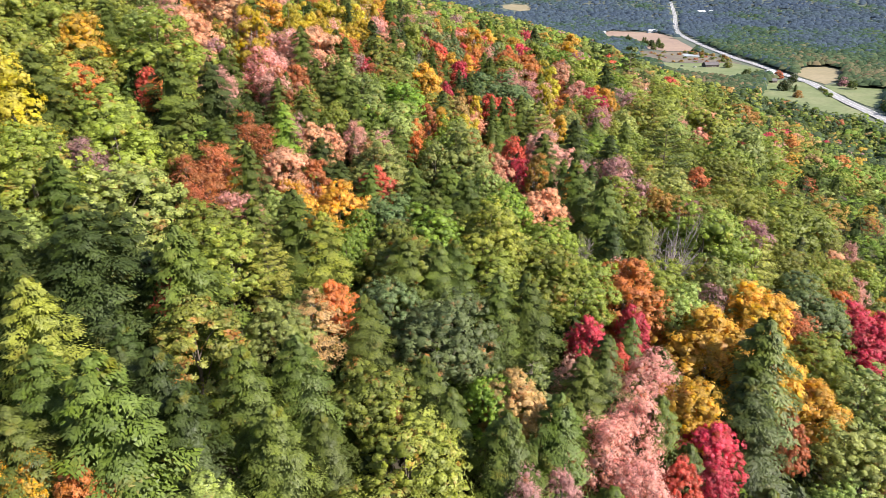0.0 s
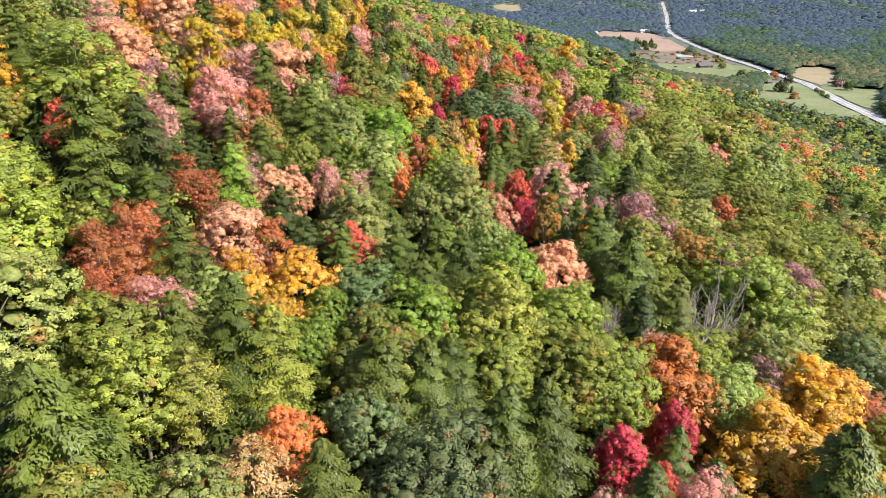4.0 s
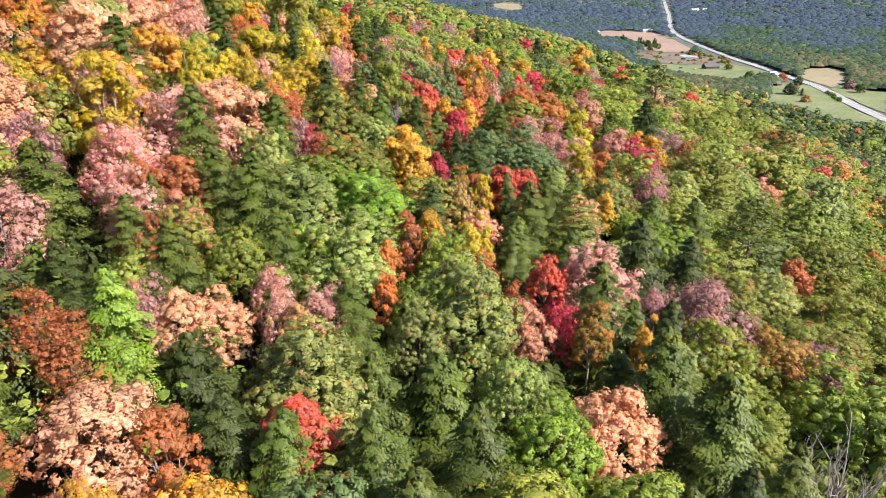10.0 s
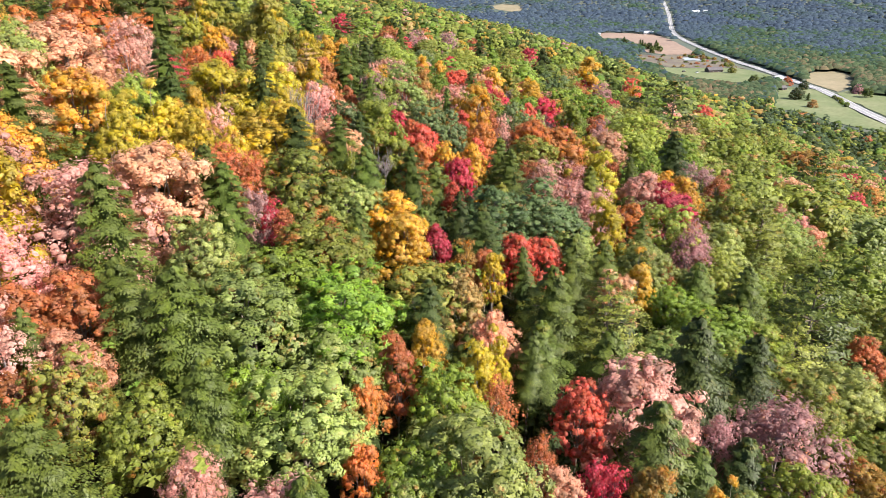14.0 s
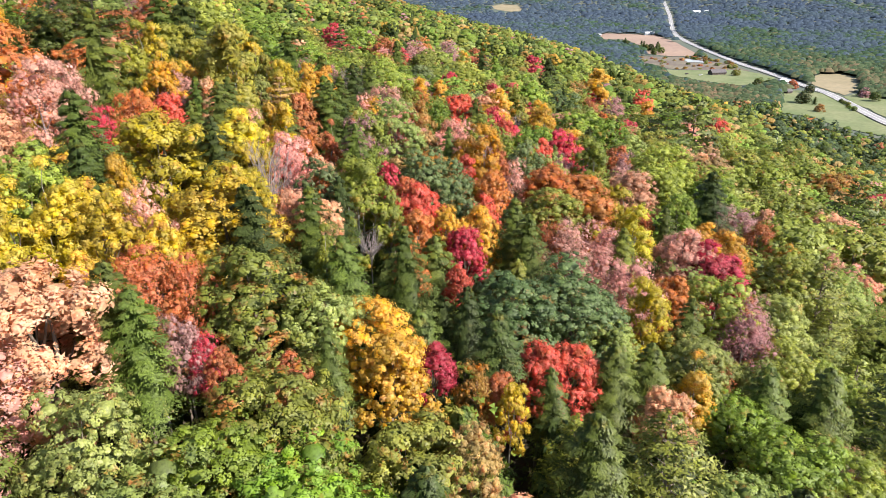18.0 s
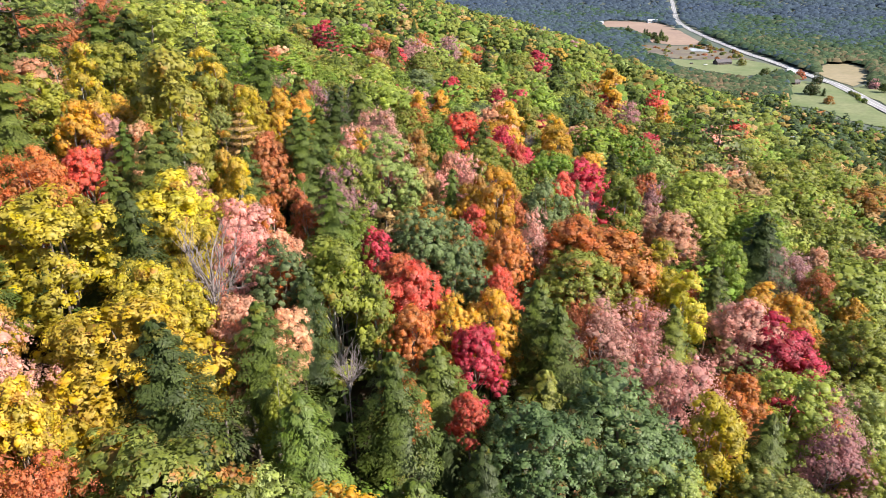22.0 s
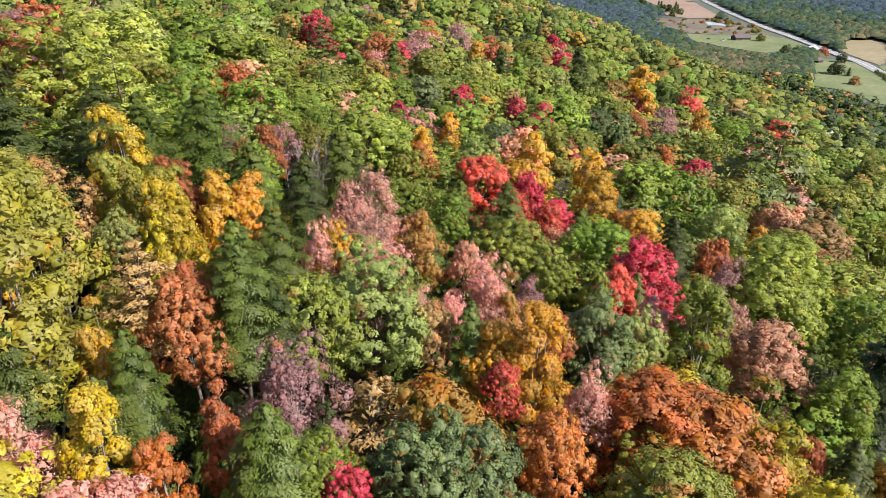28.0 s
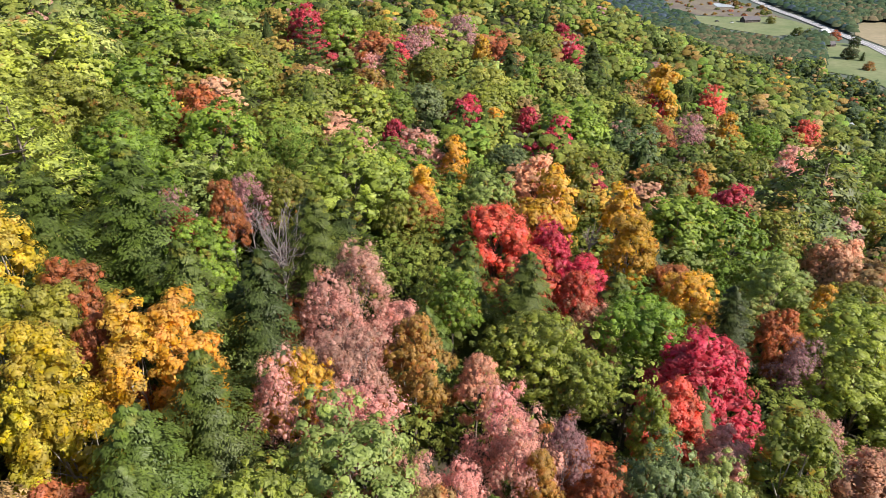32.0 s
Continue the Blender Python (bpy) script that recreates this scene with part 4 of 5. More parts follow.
tree("maple", "rust", -12.7, 133.0, 1.6, 14.8)
tree("maple", "gold", 33.2, 133.8, 2.3, 14.9)
tree("maple", "red", 3.2, 133.9, 1.0, 13.8)
tree("hemlock", "dark", -7.9, 134.1, 1.4, 15.2)
tree("hemlock", "deep", -10.8, 134.4, 2.0, 16.5)
tree("birch", "chartreuse", -19.9, 134.7, 3.0, 18.5)
tree("sparse", "pink", 9.1, 134.8, 1.5, 14.5)
tree("hemlock", "deep", 26.4, 134.8, 1.6, 15.1)
tree("maple", "orange", 13.0, 134.8, 3.3, 15.9)
tree("maple", "rust", -13.4, 134.9, 1.4, 14.7)
tree("oak", "pale", 47.4, 134.9, 3.7, 14.9)
tree("maple", "gold", 32.0, 135.2, 2.2, 14.8)
tree("maple", "rust", 24.6, 136.0, 0.9, 13.7)
tree("oak", "lime", -6.9, 136.1, 2.5, 14.9)
tree("hemlock", "deep", -10.7, 136.9, 2.2, 16.7)
tree("birch", "gold", 5.8, 137.0, 2.1, 16.5)
tree("birch", "yellow", -28.4, 137.2, 1.5, 15.9)
tree("maple", "gold", 4.1, 137.4, 1.9, 14.7)
tree("birch", "yellow", -15.5, 137.5, 1.1, 15.1)
tree("hemlock", "deep", 1.4, 137.6, 1.4, 15.1)
tree("maple", "tan", -0.8, 137.9, 1.2, 14.1)
tree("birch", "yellow", -14.2, 138.1, 1.5, 15.9)
tree("birch", "chartreuse", -24.9, 138.1, 1.8, 16.4)
tree("birch", "chartreuse", -27.1, 138.5, 2.3, 17.3)
tree("oak", "pale", -18.1, 138.6, 1.3, 14.2)
tree("oak", "pale", -3.9, 138.7, 3.2, 15.4)
tree("birch", "yellow", -15.5, 139.8, 1.6, 16.0)
tree("sparse", "tan", -22.6, 140.1, 2.3, 15.7)
tree("sparse", "pink", -0.5, 140.1, 0.9, 14.0)
tree("hemlock", "deep", -10.1, 140.3, 2.0, 16.3)
tree("birch", "chartreuse", -17.9, 140.5, 1.3, 15.7)
tree("sparse", "pink", 1.0, 141.2, 1.1, 14.0)
tree("oak", "deep", -39.4, 141.6, 3.4, 15.3)
tree("maple", "rust", 8.0, 141.8, 1.2, 14.1)
tree("birch", "bronze", 4.6, 141.9, 1.0, 14.6)
tree("oak", "blue", 11.7, 142.2, 2.4, 14.7)
tree("maple", "gold", 45.7, 142.3, 1.4, 13.9)
tree("sparse", "pink", 3.7, 142.4, 1.7, 14.7)
tree("oak", "green", 30.9, 142.8, 2.4, 14.7)
tree("birch", "gold", -11.4, 143.1, 1.7, 16.0)
tree("maple", "rust", -15.4, 143.1, 1.3, 14.6)
tree("birch", "gold", -13.8, 143.1, 1.7, 16.2)
tree("sparse", "pink", -7.5, 143.1, 1.3, 14.5)
tree("birch", "chartreuse", -19.8, 143.2, 1.8, 16.3)
tree("sparse", "pink", -3.5, 143.3, 2.2, 15.1)
tree("birch", "chartreuse", -17.3, 143.5, 1.4, 15.8)
tree("oak", "pale", 14.9, 143.7, 1.9, 14.2)
tree("hemlock", "deep", -30.7, 144.1, 3.1, 18.2)
tree("sparse", "mauve", 6.9, 144.6, 1.2, 14.1)
tree("hemlock", "dark", -27.1, 145.0, 3.4, 18.7)
tree("maple", "gold", -7.3, 145.0, 1.3, 14.2)
tree("pine", "deep", -38.1, 145.1, 4.6, 19.8)
tree("sparse", "pink", 3.3, 145.2, 1.6, 14.5)
tree("hemlock", "dark", 35.6, 145.3, 3.6, 18.5)
tree("birch", "olive", 20.1, 145.7, 2.5, 17.2)
tree("birch", "yellow", -20.9, 145.9, 1.9, 16.6)
tree("sparse", "rust", 43.4, 146.0, 2.0, 14.7)
tree("maple", "rust", -18.2, 146.7, 1.3, 14.6)
tree("maple", "salmon", 26.2, 146.8, 2.7, 15.6)
tree("sparse", "pink", 53.1, 146.9, 2.1, 14.3)
tree("hemlock", "deep", -13.2, 147.2, 2.3, 16.7)
tree("maple", "pink", 17.0, 147.3, 1.4, 14.3)
tree("sparse", "pink", -4.2, 147.4, 1.8, 14.8)
tree("hemlock", "dark", -10.3, 147.7, 2.3, 16.6)
tree("birch", "olive", 12.8, 147.7, 1.2, 15.0)
tree("oak", "lime", 48.9, 148.4, 5.6, 16.3, False)
tree("maple", "bronze", -1.6, 148.5, 1.7, 14.5)
tree("maple", "salmon", 2.0, 148.6, 1.1, 13.8)
tree("maple", "red", 13.6, 149.8, 1.9, 14.7)
tree("hemlock", "deep", 16.6, 149.9, 1.1, 14.5)
tree("sparse", "mauve", 40.1, 150.4, 1.8, 14.7)
tree("hemlock", "deep", -20.8, 150.5, 2.5, 17.1)
tree("sparse", "mauve", 43.3, 150.8, 2.0, 14.7)
tree("sparse", "pink", 24.8, 151.0, 1.1, 14.2)
tree("hemlock", "dark", -23.8, 151.0, 2.3, 16.9)
tree("oak", "lime", 9.2, 151.2, 1.9, 14.0)
tree("oak", "pale", 69.1, 151.3, 6.4, 15.9, False)
tree("sparse", "pink", -5.7, 152.1, 1.8, 14.5)
tree("oak", "lime", 6.3, 152.9, 3.0, 14.6)
tree("oak", "green", -13.7, 153.3, 2.0, 14.4)
tree("maple", "crimson", 18.3, 154.2, 2.9, 15.7)
tree("hemlock", "deep", -18.2, 154.4, 3.0, 17.7)
tree("oak", "olive", 78.4, 154.6, 5.4, 15.1, False)
tree("oak", "olive", 62.6, 154.9, 7.6, 16.9, False)
tree("maple", "red", -15.7, 155.1, 0.9, 13.9)
tree("oak", "green", 0.9, 156.2, 1.8, 13.6)
tree("sparse", "pink", -5.5, 156.6, 2.0, 14.6)
tree("maple", "salmon", 49.9, 156.6, 2.1, 14.3, False)
tree("bare", "gray", -10.4, 156.9, 1.8, 15.1)
tree("pine", "lime", -24.8, 156.9, 3.1, 17.7)
tree("oak", "green", 40.2, 156.9, 3.8, 15.3)
tree("sparse", "mauve", -16.9, 157.9, 1.2, 14.2)
tree("maple", "rust", -40.0, 158.1, 1.7, 14.5)
tree("hemlock", "deep", -8.7, 158.4, 2.3, 16.1)
tree("oak", "lime", 33.4, 159.0, 4.7, 16.0)
tree("oak", "green", 14.9, 159.2, 3.0, 14.5)
tree("hemlock", "deep", 5.9, 160.0, 2.0, 15.3)
tree("sparse", "mauve", 28.6, 160.2, 1.6, 14.4)
tree("birch", "rust", -14.6, 160.6, 1.1, 14.4)
tree("hemlock", "deep", -9.4, 161.2, 1.7, 14.8)
tree("oak", "lime", -32.8, 161.8, 5.3, 16.5)
tree("hemlock", "dark", 24.4, 162.4, 2.0, 15.9)
tree("maple", "red", 11.2, 163.7, 1.5, 13.6)
tree("oak", "lime", 44.0, 164.2, 5.6, 16.2, False)
tree("maple", "rust", -39.0, 164.3, 3.2, 15.7)
tree("sparse", "mauve", -14.6, 164.5, 1.4, 13.7)
tree("maple", "rust", 28.5, 164.5, 1.7, 14.3)
tree("oak", "green", -23.0, 164.9, 3.3, 14.8)
tree("oak", "lime", 36.4, 165.3, 5.1, 16.1)
tree("oak", "olive", -12.5, 166.1, 2.0, 13.4)
tree("maple", "gold", 22.0, 166.5, 2.3, 14.7)
tree("maple", "salmon", 67.4, 168.1, 3.9, 15.2, False)
tree("oak", "olive", 57.6, 169.0, 4.0, 14.5, False)
tree("oak", "green", -15.6, 169.4, 2.3, 13.3)
tree("maple", "red", 4.9, 170.3, 2.9, 14.3)
tree("maple", "crimson", 9.8, 170.8, 1.6, 13.2)
tree("oak", "olive", -3.5, 170.9, 2.2, 12.7)
tree("maple", "rust", 43.9, 171.5, 1.7, 14.0)
tree("birch", "gold", 36.2, 171.6, 1.2, 14.5)
tree("sparse", "mauve", -44.6, 173.0, 2.9, 15.0)
tree("maple", "orange", -1.8, 173.3, 1.9, 12.8)
tree("oak", "olive", -27.8, 173.3, 2.4, 13.5)
tree("birch", "gold", 17.4, 173.5, 2.2, 15.7)
tree("oak", "lime", -32.6, 173.5, 3.7, 14.5)
tree("oak", "olive", 41.9, 173.6, 3.1, 14.5)
tree("bare", "gray", 13.8, 174.4, 0.9, 13.0)
tree("oak", "pale", 33.2, 174.5, 3.2, 14.7)
tree("oak", "lime", -8.6, 174.6, 5.6, 14.7)
tree("birch", "gold", -2.0, 175.3, 1.8, 14.0)
tree("oak", "olive", 65.6, 175.6, 5.0, 14.9, False)
tree("oak", "green", -20.2, 176.9, 3.6, 13.7)
tree("oak", "lime", -38.3, 180.0, 6.1, 15.8, False)
tree("oak", "pale", 5.1, 181.6, 2.6, 12.4)
tree("oak", "green", -30.4, 182.0, 4.4, 14.3)
tree("birch", "gold", 12.1, 182.2, 2.4, 15.1)
tree("birch", "gold", 20.0, 182.7, 2.1, 15.3)
tree("oak", "green", -4.1, 183.0, 3.6, 12.6)
tree("maple", "rust", -24.3, 183.5, 2.4, 13.1)
tree("oak", "green", 30.6, 184.0, 4.6, 15.4)
tree("oak", "tan", 51.5, 184.5, 4.6, 15.1, False)
tree("pine", "deep", 81.3, 184.6, 5.5, 19.2, False)
tree("oak", "green", 26.0, 184.6, 4.1, 14.8)
tree("maple", "salmon", 48.0, 184.9, 1.9, 13.8)
tree("maple", "rust", -47.5, 185.1, 2.8, 14.2, False)
tree("maple", "salmon", 11.7, 188.2, 3.2, 13.8)
tree("birch", "olive", 15.9, 188.4, 2.5, 15.3)
tree("maple", "pink", -8.7, 188.6, 2.0, 11.5)
tree("maple", "salmon", 49.0, 189.1, 2.4, 14.1, False)
tree("oak", "olive", -16.9, 189.2, 4.2, 12.8)
tree("oak", "pale", -41.3, 191.1, 6.0, 15.3)
tree("birch", "gold", 1.6, 191.5, 1.7, 12.5)
tree("oak", "olive", 66.8, 191.6, 6.2, 15.7, False)
tree("oak", "olive", 42.5, 192.3, 3.5, 14.3)
tree("maple", "pink", -2.6, 193.4, 2.6, 11.8)
tree("maple", "salmon", 54.6, 194.5, 1.7, 13.3, False)
tree("maple", "crimson", 19.5, 195.5, 1.1, 12.1)
tree("oak", "green", -32.8, 195.9, 5.9, 14.8, False)
tree("oak", "blue", 8.4, 196.8, 2.8, 11.7)
tree("hemlock", "deep", -24.8, 199.1, 2.4, 14.1)
tree("pine", "deep", 48.5, 199.2, 5.6, 19.6, False)
tree("maple", "crimson", -5.8, 199.7, 1.3, 10.4)
tree("maple", "crimson", 39.4, 200.0, 2.6, 14.2)
tree("oak", "mixed", 30.2, 200.2, 3.5, 13.9)
tree("oak", "lime", 5.6, 200.5, 3.0, 11.5)
tree("birch", "orange", 36.5, 202.5, 1.6, 14.3, False)
tree("oak", "olive", -27.9, 203.0, 5.0, 14.1, False)
tree("oak", "olive", 22.8, 203.0, 3.2, 13.1)
tree("oak", "lime", -16.9, 204.6, 4.8, 13.1)
tree("oak", "lime", -10.9, 205.8, 4.4, 12.5)
tree("oak", "pale", -32.6, 207.7, 4.6, 14.3)
tree("oak", "green", -38.7, 208.3, 5.5, 15.2, False)
tree("oak", "olive", -27.2, 210.0, 4.7, 14.2)
tree("oak", "green", -6.5, 210.1, 2.8, 11.5)
tree("maple", "crimson", 17.1, 211.0, 2.7, 12.8, False)
tree("pine", "deep", 59.6, 213.1, 6.7, 21.0, False)
tree("oak", "bronze", 96.1, 214.8, 6.9, 16.0, False)
tree("oak", "olive", 72.2, 215.1, 4.8, 14.6, False)
tree("maple", "bronze", -11.1, 215.8, 2.7, 12.8, False)
tree("maple", "gold", 7.9, 216.5, 1.6, 11.5, False)
tree("oak", "blue", 29.7, 217.0, 4.6, 14.2, False)
tree("oak", "blue", -2.5, 217.1, 3.0, 12.0, False)
tree("maple", "crimson", 4.7, 217.3, 2.6, 12.4, False)
tree("oak", "olive", 50.0, 218.5, 5.0, 14.8, False)
tree("oak", "olive", 91.4, 219.5, 6.4, 15.6, False)
tree("oak", "green", 20.8, 219.8, 6.0, 14.7, False)
tree("oak", "olive", 82.0, 221.4, 6.2, 15.5, False)
tree("maple", "crimson", 14.5, 222.5, 1.5, 11.8, False)
tree("sparse", "pink", -10.6, 224.6, 2.3, 13.4, False)
tree("hemlock", "deep", -7.4, 225.5, 3.1, 15.7, False)
tree("oak", "olive", 8.0, 226.5, 4.5, 13.7, False)
tree("pine", "deep", -20.7, 227.9, 2.7, 16.0, False)
tree("sparse", "rust", 40.6, 233.1, 2.6, 13.8, False)
tree("oak", "lime", 77.7, 237.4, 4.3, 14.2, False)
tree("maple", "rust", -12.2, 237.7, 3.3, 15.3, False)
tree("maple", "pink", 68.9, 238.3, 3.1, 14.2, False)
tree("oak", "lime", 7.7, 238.5, 4.6, 14.4, False)
tree("sparse", "mauve", 48.4, 241.1, 3.4, 14.6, False)
tree("oak", "lime", -1.9, 242.2, 3.7, 14.2, False)
tree("hemlock", "green", 17.1, 244.5, 3.6, 16.9, False)
tree("oak", "olive", 104.2, 248.9, 7.2, 16.2, False)
tree("hemlock", "dark", 14.6, 253.1, 3.6, 16.9, False)
tree("birch", "gold", 62.5, 253.4, 2.5, 15.4, False)
tree("oak", "lime", 38.1, 253.5, 2.7, 13.1, False)
tree("maple", "crimson", -27.4, 254.2, 3.0, 15.3, False)
tree("oak", "green", 70.7, 256.6, 4.0, 14.0, False)
tree("oak", "pale", 27.5, 257.0, 4.2, 14.1, False)
tree("oak", "green", -21.0, 257.1, 4.8, 15.6, False)
tree("sparse", "mauve", -5.8, 260.4, 3.8, 15.5, False)
tree("sparse", "tan", 43.3, 263.6, 3.2, 14.5, False)
tree("birch", "gold", 49.4, 265.6, 5.1, 19.8, False)
tree("oak", "olive", -13.7, 267.4, 4.4, 14.7, False)
tree("birch", "gold", 9.2, 275.3, 2.2, 15.1, False)
tree("maple", "red", 70.5, 283.9, 3.9, 15.0, False)
tree("maple", "rust", 14.1, 285.2, 3.8, 14.9, False)
tree("hemlock", "dark", 38.7, 286.1, 4.6, 18.3, False)
tree("maple", "red", 97.6, 286.3, 3.1, 14.2, False)
tree("maple", "orange", -2.6, 293.6, 3.8, 14.8, False)
tree("sparse", "mauve", 5.1, 301.4, 4.8, 16.1, False)
tree("oak", "olive", 29.3, 315.4, 5.8, 15.3, False)
tree("maple", "crimson", 39.0, 316.3, 4.1, 15.1, False)
tree("oak", "lime", 53.9, 323.0, 8.0, 16.7, False)
tree("maple", "crimson", 45.1, 367.5, 3.4, 14.5, False)

# ---- the wood between the trees placed above ----
def shut(x, y, r, spacing):
    return any(math.hypot(a - x, b - y) < (c + r) * spacing for a, b, c in beside(x, y))


def pick(*names):
    return names[int(rng.integers(len(names)))]


def hill_mix(x, y):
    """What grows between: hemlock uphill, oak on the outer slope, some colour."""
    if -62 < x < -14 and 80 < y < 150 and rng.random() < 0.7:
        return pick("maple", "sparse", "birch"), pick("salmon", "gold", "pink", "yellow", "salmon", "orange"), rng.uniform(1.8, 3.0)
    k = rng.random() + (0.12 if x > 25 else 0.0)
    if k < (0.42 if x < 25 else 0.3):
        return "hemlock", pick("dark", "deep", "deep"), rng.uniform(2.0, 3.2)
    if k < 0.46:
        return "pine", pick("olive", "deep"), rng.uniform(2.2, 3.3)
    if k < 0.95:
        return "oak", pick("green", "olive", "pale", "lime", "green", "mixed") if x < 10 else pick("lime", "pale", "green", "green", "olive"), rng.uniform(2.4, 4.0)
    return pick("maple", "sparse"), pick("orange", "red", "gold", "salmon", "rust", "pink"), rng.uniform(1.5, 2.3)


between = []
VIVID = ("red", "crimson", "orange", "blue", "gold", "salmon", "pink", "mauve", "gray", "rust")


def fill(x0, x1, y0, y1, tries, spacing=0.7):
    """Trees between; past 300 of a kind they go into one joined body of wood."""
    known = list(PLACED)
    for _ in range(tries):
        x, y = rng.uniform(x0, x1), rng.uniform(y0, y1)
        if abs(x) > 22 + 0.74 * (y - 5):
            continue
        kind, hue, r = hill_mix(x, y)
        if shut(x, y, r, spacing):
            continue
        weight = {}
        for q in known:
            if abs(q[3] - y) < 12 and abs(q[2] - x) < 12:
                w = weight.setdefault(q[:2], [0.0, 0])
                w[0] += q[4] ** 2 / (math.hypot(q[2] - x, q[3] - y) + 2) ** 2
                w[1] += 1
        if weight and rng.random() < 0.8:
            keys = sorted(weight)
            worth = np.array([weight[q][0] * ((0.12 if weight[q][1] < 4 else 0.5) if q[1] in VIVID else 1.0) for q in keys])
            kind, hue = keys[int(rng.choice(len(keys), p=worth / worth.sum()))]
            kind = "hemlock" if kind == "bare" else kind
            hue = "deep" if kind == "hemlock" and hue not in ("deep", "dark", "olive") else hue
        if kind == "hemlock" and x < -12 and 88 < y < 165 and rng.random() < 0.7:
            kind, hue = (pick("maple", "sparse", "birch"), pick("salmon", "gold", "pink", "yellow", "salmon")) if rng.random() < 0.45 else ("oak", pick("lime", "pale", "chartreuse"))
        h = rng.uniform(10.0, 13.0)
        if counted.get(kind, 0) < 295:
            tree(kind, hue, x, y, r, h)
        else:
            between.append((kind, hue, x, y, r, h))
            stands(x, y, r)


fill(-60, 75, 18, 115, 5200, 0.64)
fill(-60, 75, 115, 185, 3800, 0.64)

# lower growth that closes the gaps under the crowns
low_growth, low_cells = [], {}
for _ in range(6000):
    x, y = rng.uniform(-62, 80), rng.uniform(18, 190)
    if abs(x) > 24 + 0.74 * (y - 5):
        continue
    r = rng.uniform(1.6, 2.5)
    i, j = int(x // 4), int(y // 4)
    if any(math.hypot(a - x, b - y) < (c + r) * 0.62 for u in (-1, 0, 1) for v in (-1, 0, 1) for a, b, c in low_cells.get((i + u, j + v), ())):
        continue
    if any(math.hypot(a - x, b - y) < min(c * 0.4, 1.5) for a, b, c in beside(x, y)):
        continue
    low_cells.setdefault((i, j), []).append((x, y, r))
    kind = pick("hemlock", "hemlock", "maple")
    low_growth.append((kind, pick("deep", "dark", "dark") if kind == "hemlock" else pick("green", "deep", "olive", "deep"), x, y, r, rng.uniform(7.0, 10.5)))
def inside(x, y, poly):
    c = False
    for (x1, y1), (x2, y2) in zip(poly, poly[1:] + poly[:1]):
        if (y1 > y) != (y2 > y) and x < (x2 - x1) * (y - y1) / (y2 - y1) + x1:
            c = not c
    return c


def open_land(x, y):
    """True where trees may stand: not on a field, a road or in a yard, nor close before its near edge."""
    if any(math.hypot(x - 165 + 0.54 * d, y - 372 + 0.84 * d) < 10 - 0.1 * d for d in (0, 9, 18, 27)):
        return False
    for p, (x0, x1, y0, y1) in zip(CLEARINGS, BOUNDS):
        for k in (1.0, 1.03, 1.065):
            if x0 < x * k < x1 and y0 < y * k < y1 and inside(x * k, y * k, p):
                return False
    return True


HAY = [(371, 1587), (407, 1654), (455, 1634), (508, 1579), (495, 1457), (473, 1329), (443, 1165), (389, 1158), (365, 1206), (399, 1332), (403, 1491), (361, 1493)]
MARSH = [(335, 1170), (386, 1150), (439, 1148), (440, 1066), (436, 970), (420, 989), (384, 977), (335, 999), (320, 1071)]
POND = [(392, 1107), (406, 1115), (416, 1090), (411, 1067), (389, 1076)]
LAWN = [(319, 999), (346, 985), (386, 984), (426, 982), (436, 945), (438, 905), (402, 864), (365, 842), (328, 893), (314, 938)]
MEADOW = [(393, 800), (414, 803), (430, 786), (426, 751), (405, 686), (390, 629), (386, 596), (367, 567), (352, 590), (346, 614), (348, 651), (325, 675)]
STUBBLE = [(476, 898), (513, 936), (546, 941), (541, 896), (497, 819), (446, 769), (448, 807), (451, 838)]
PASTURE = [(441, 762), (463, 776), (474, 753), (496, 730), (412, 607), (409, 633), (422, 689), (427, 721)]
GAP = [(217, 2643), (274, 2743), (326, 2684), (324, 2482), (271, 2416), (231, 2516)]
ROAD = [(912, 2767), (833, 2495), (742, 2192), (638, 1870), (577, 1678), (540, 1544), (513, 1414), (483, 1230), (468, 1121), (457, 1035), (454, 975), (447, 904), (438, 825), (435, 782), (423, 729), (409, 677), (399, 634), (393, 603), (379, 540), (340, 400)]
VERGE = [(x - 11, y) for x, y in ROAD] + [(x + 11, y) for x, y in reversed(ROAD)]
YARD = [(159, 382), (175, 380), (171, 364), (158, 344), (148, 346), (156, 364)]
CLEARINGS = [HAY, MARSH, LAWN, MEADOW, STUBBLE, PASTURE, GAP, VERGE, YARD]
BOUNDS = [(min(a for a, _ in p), max(a for a, _ in p), min(b for _, b in p), max(b for _, b in p)) for p in CLEARINGS]
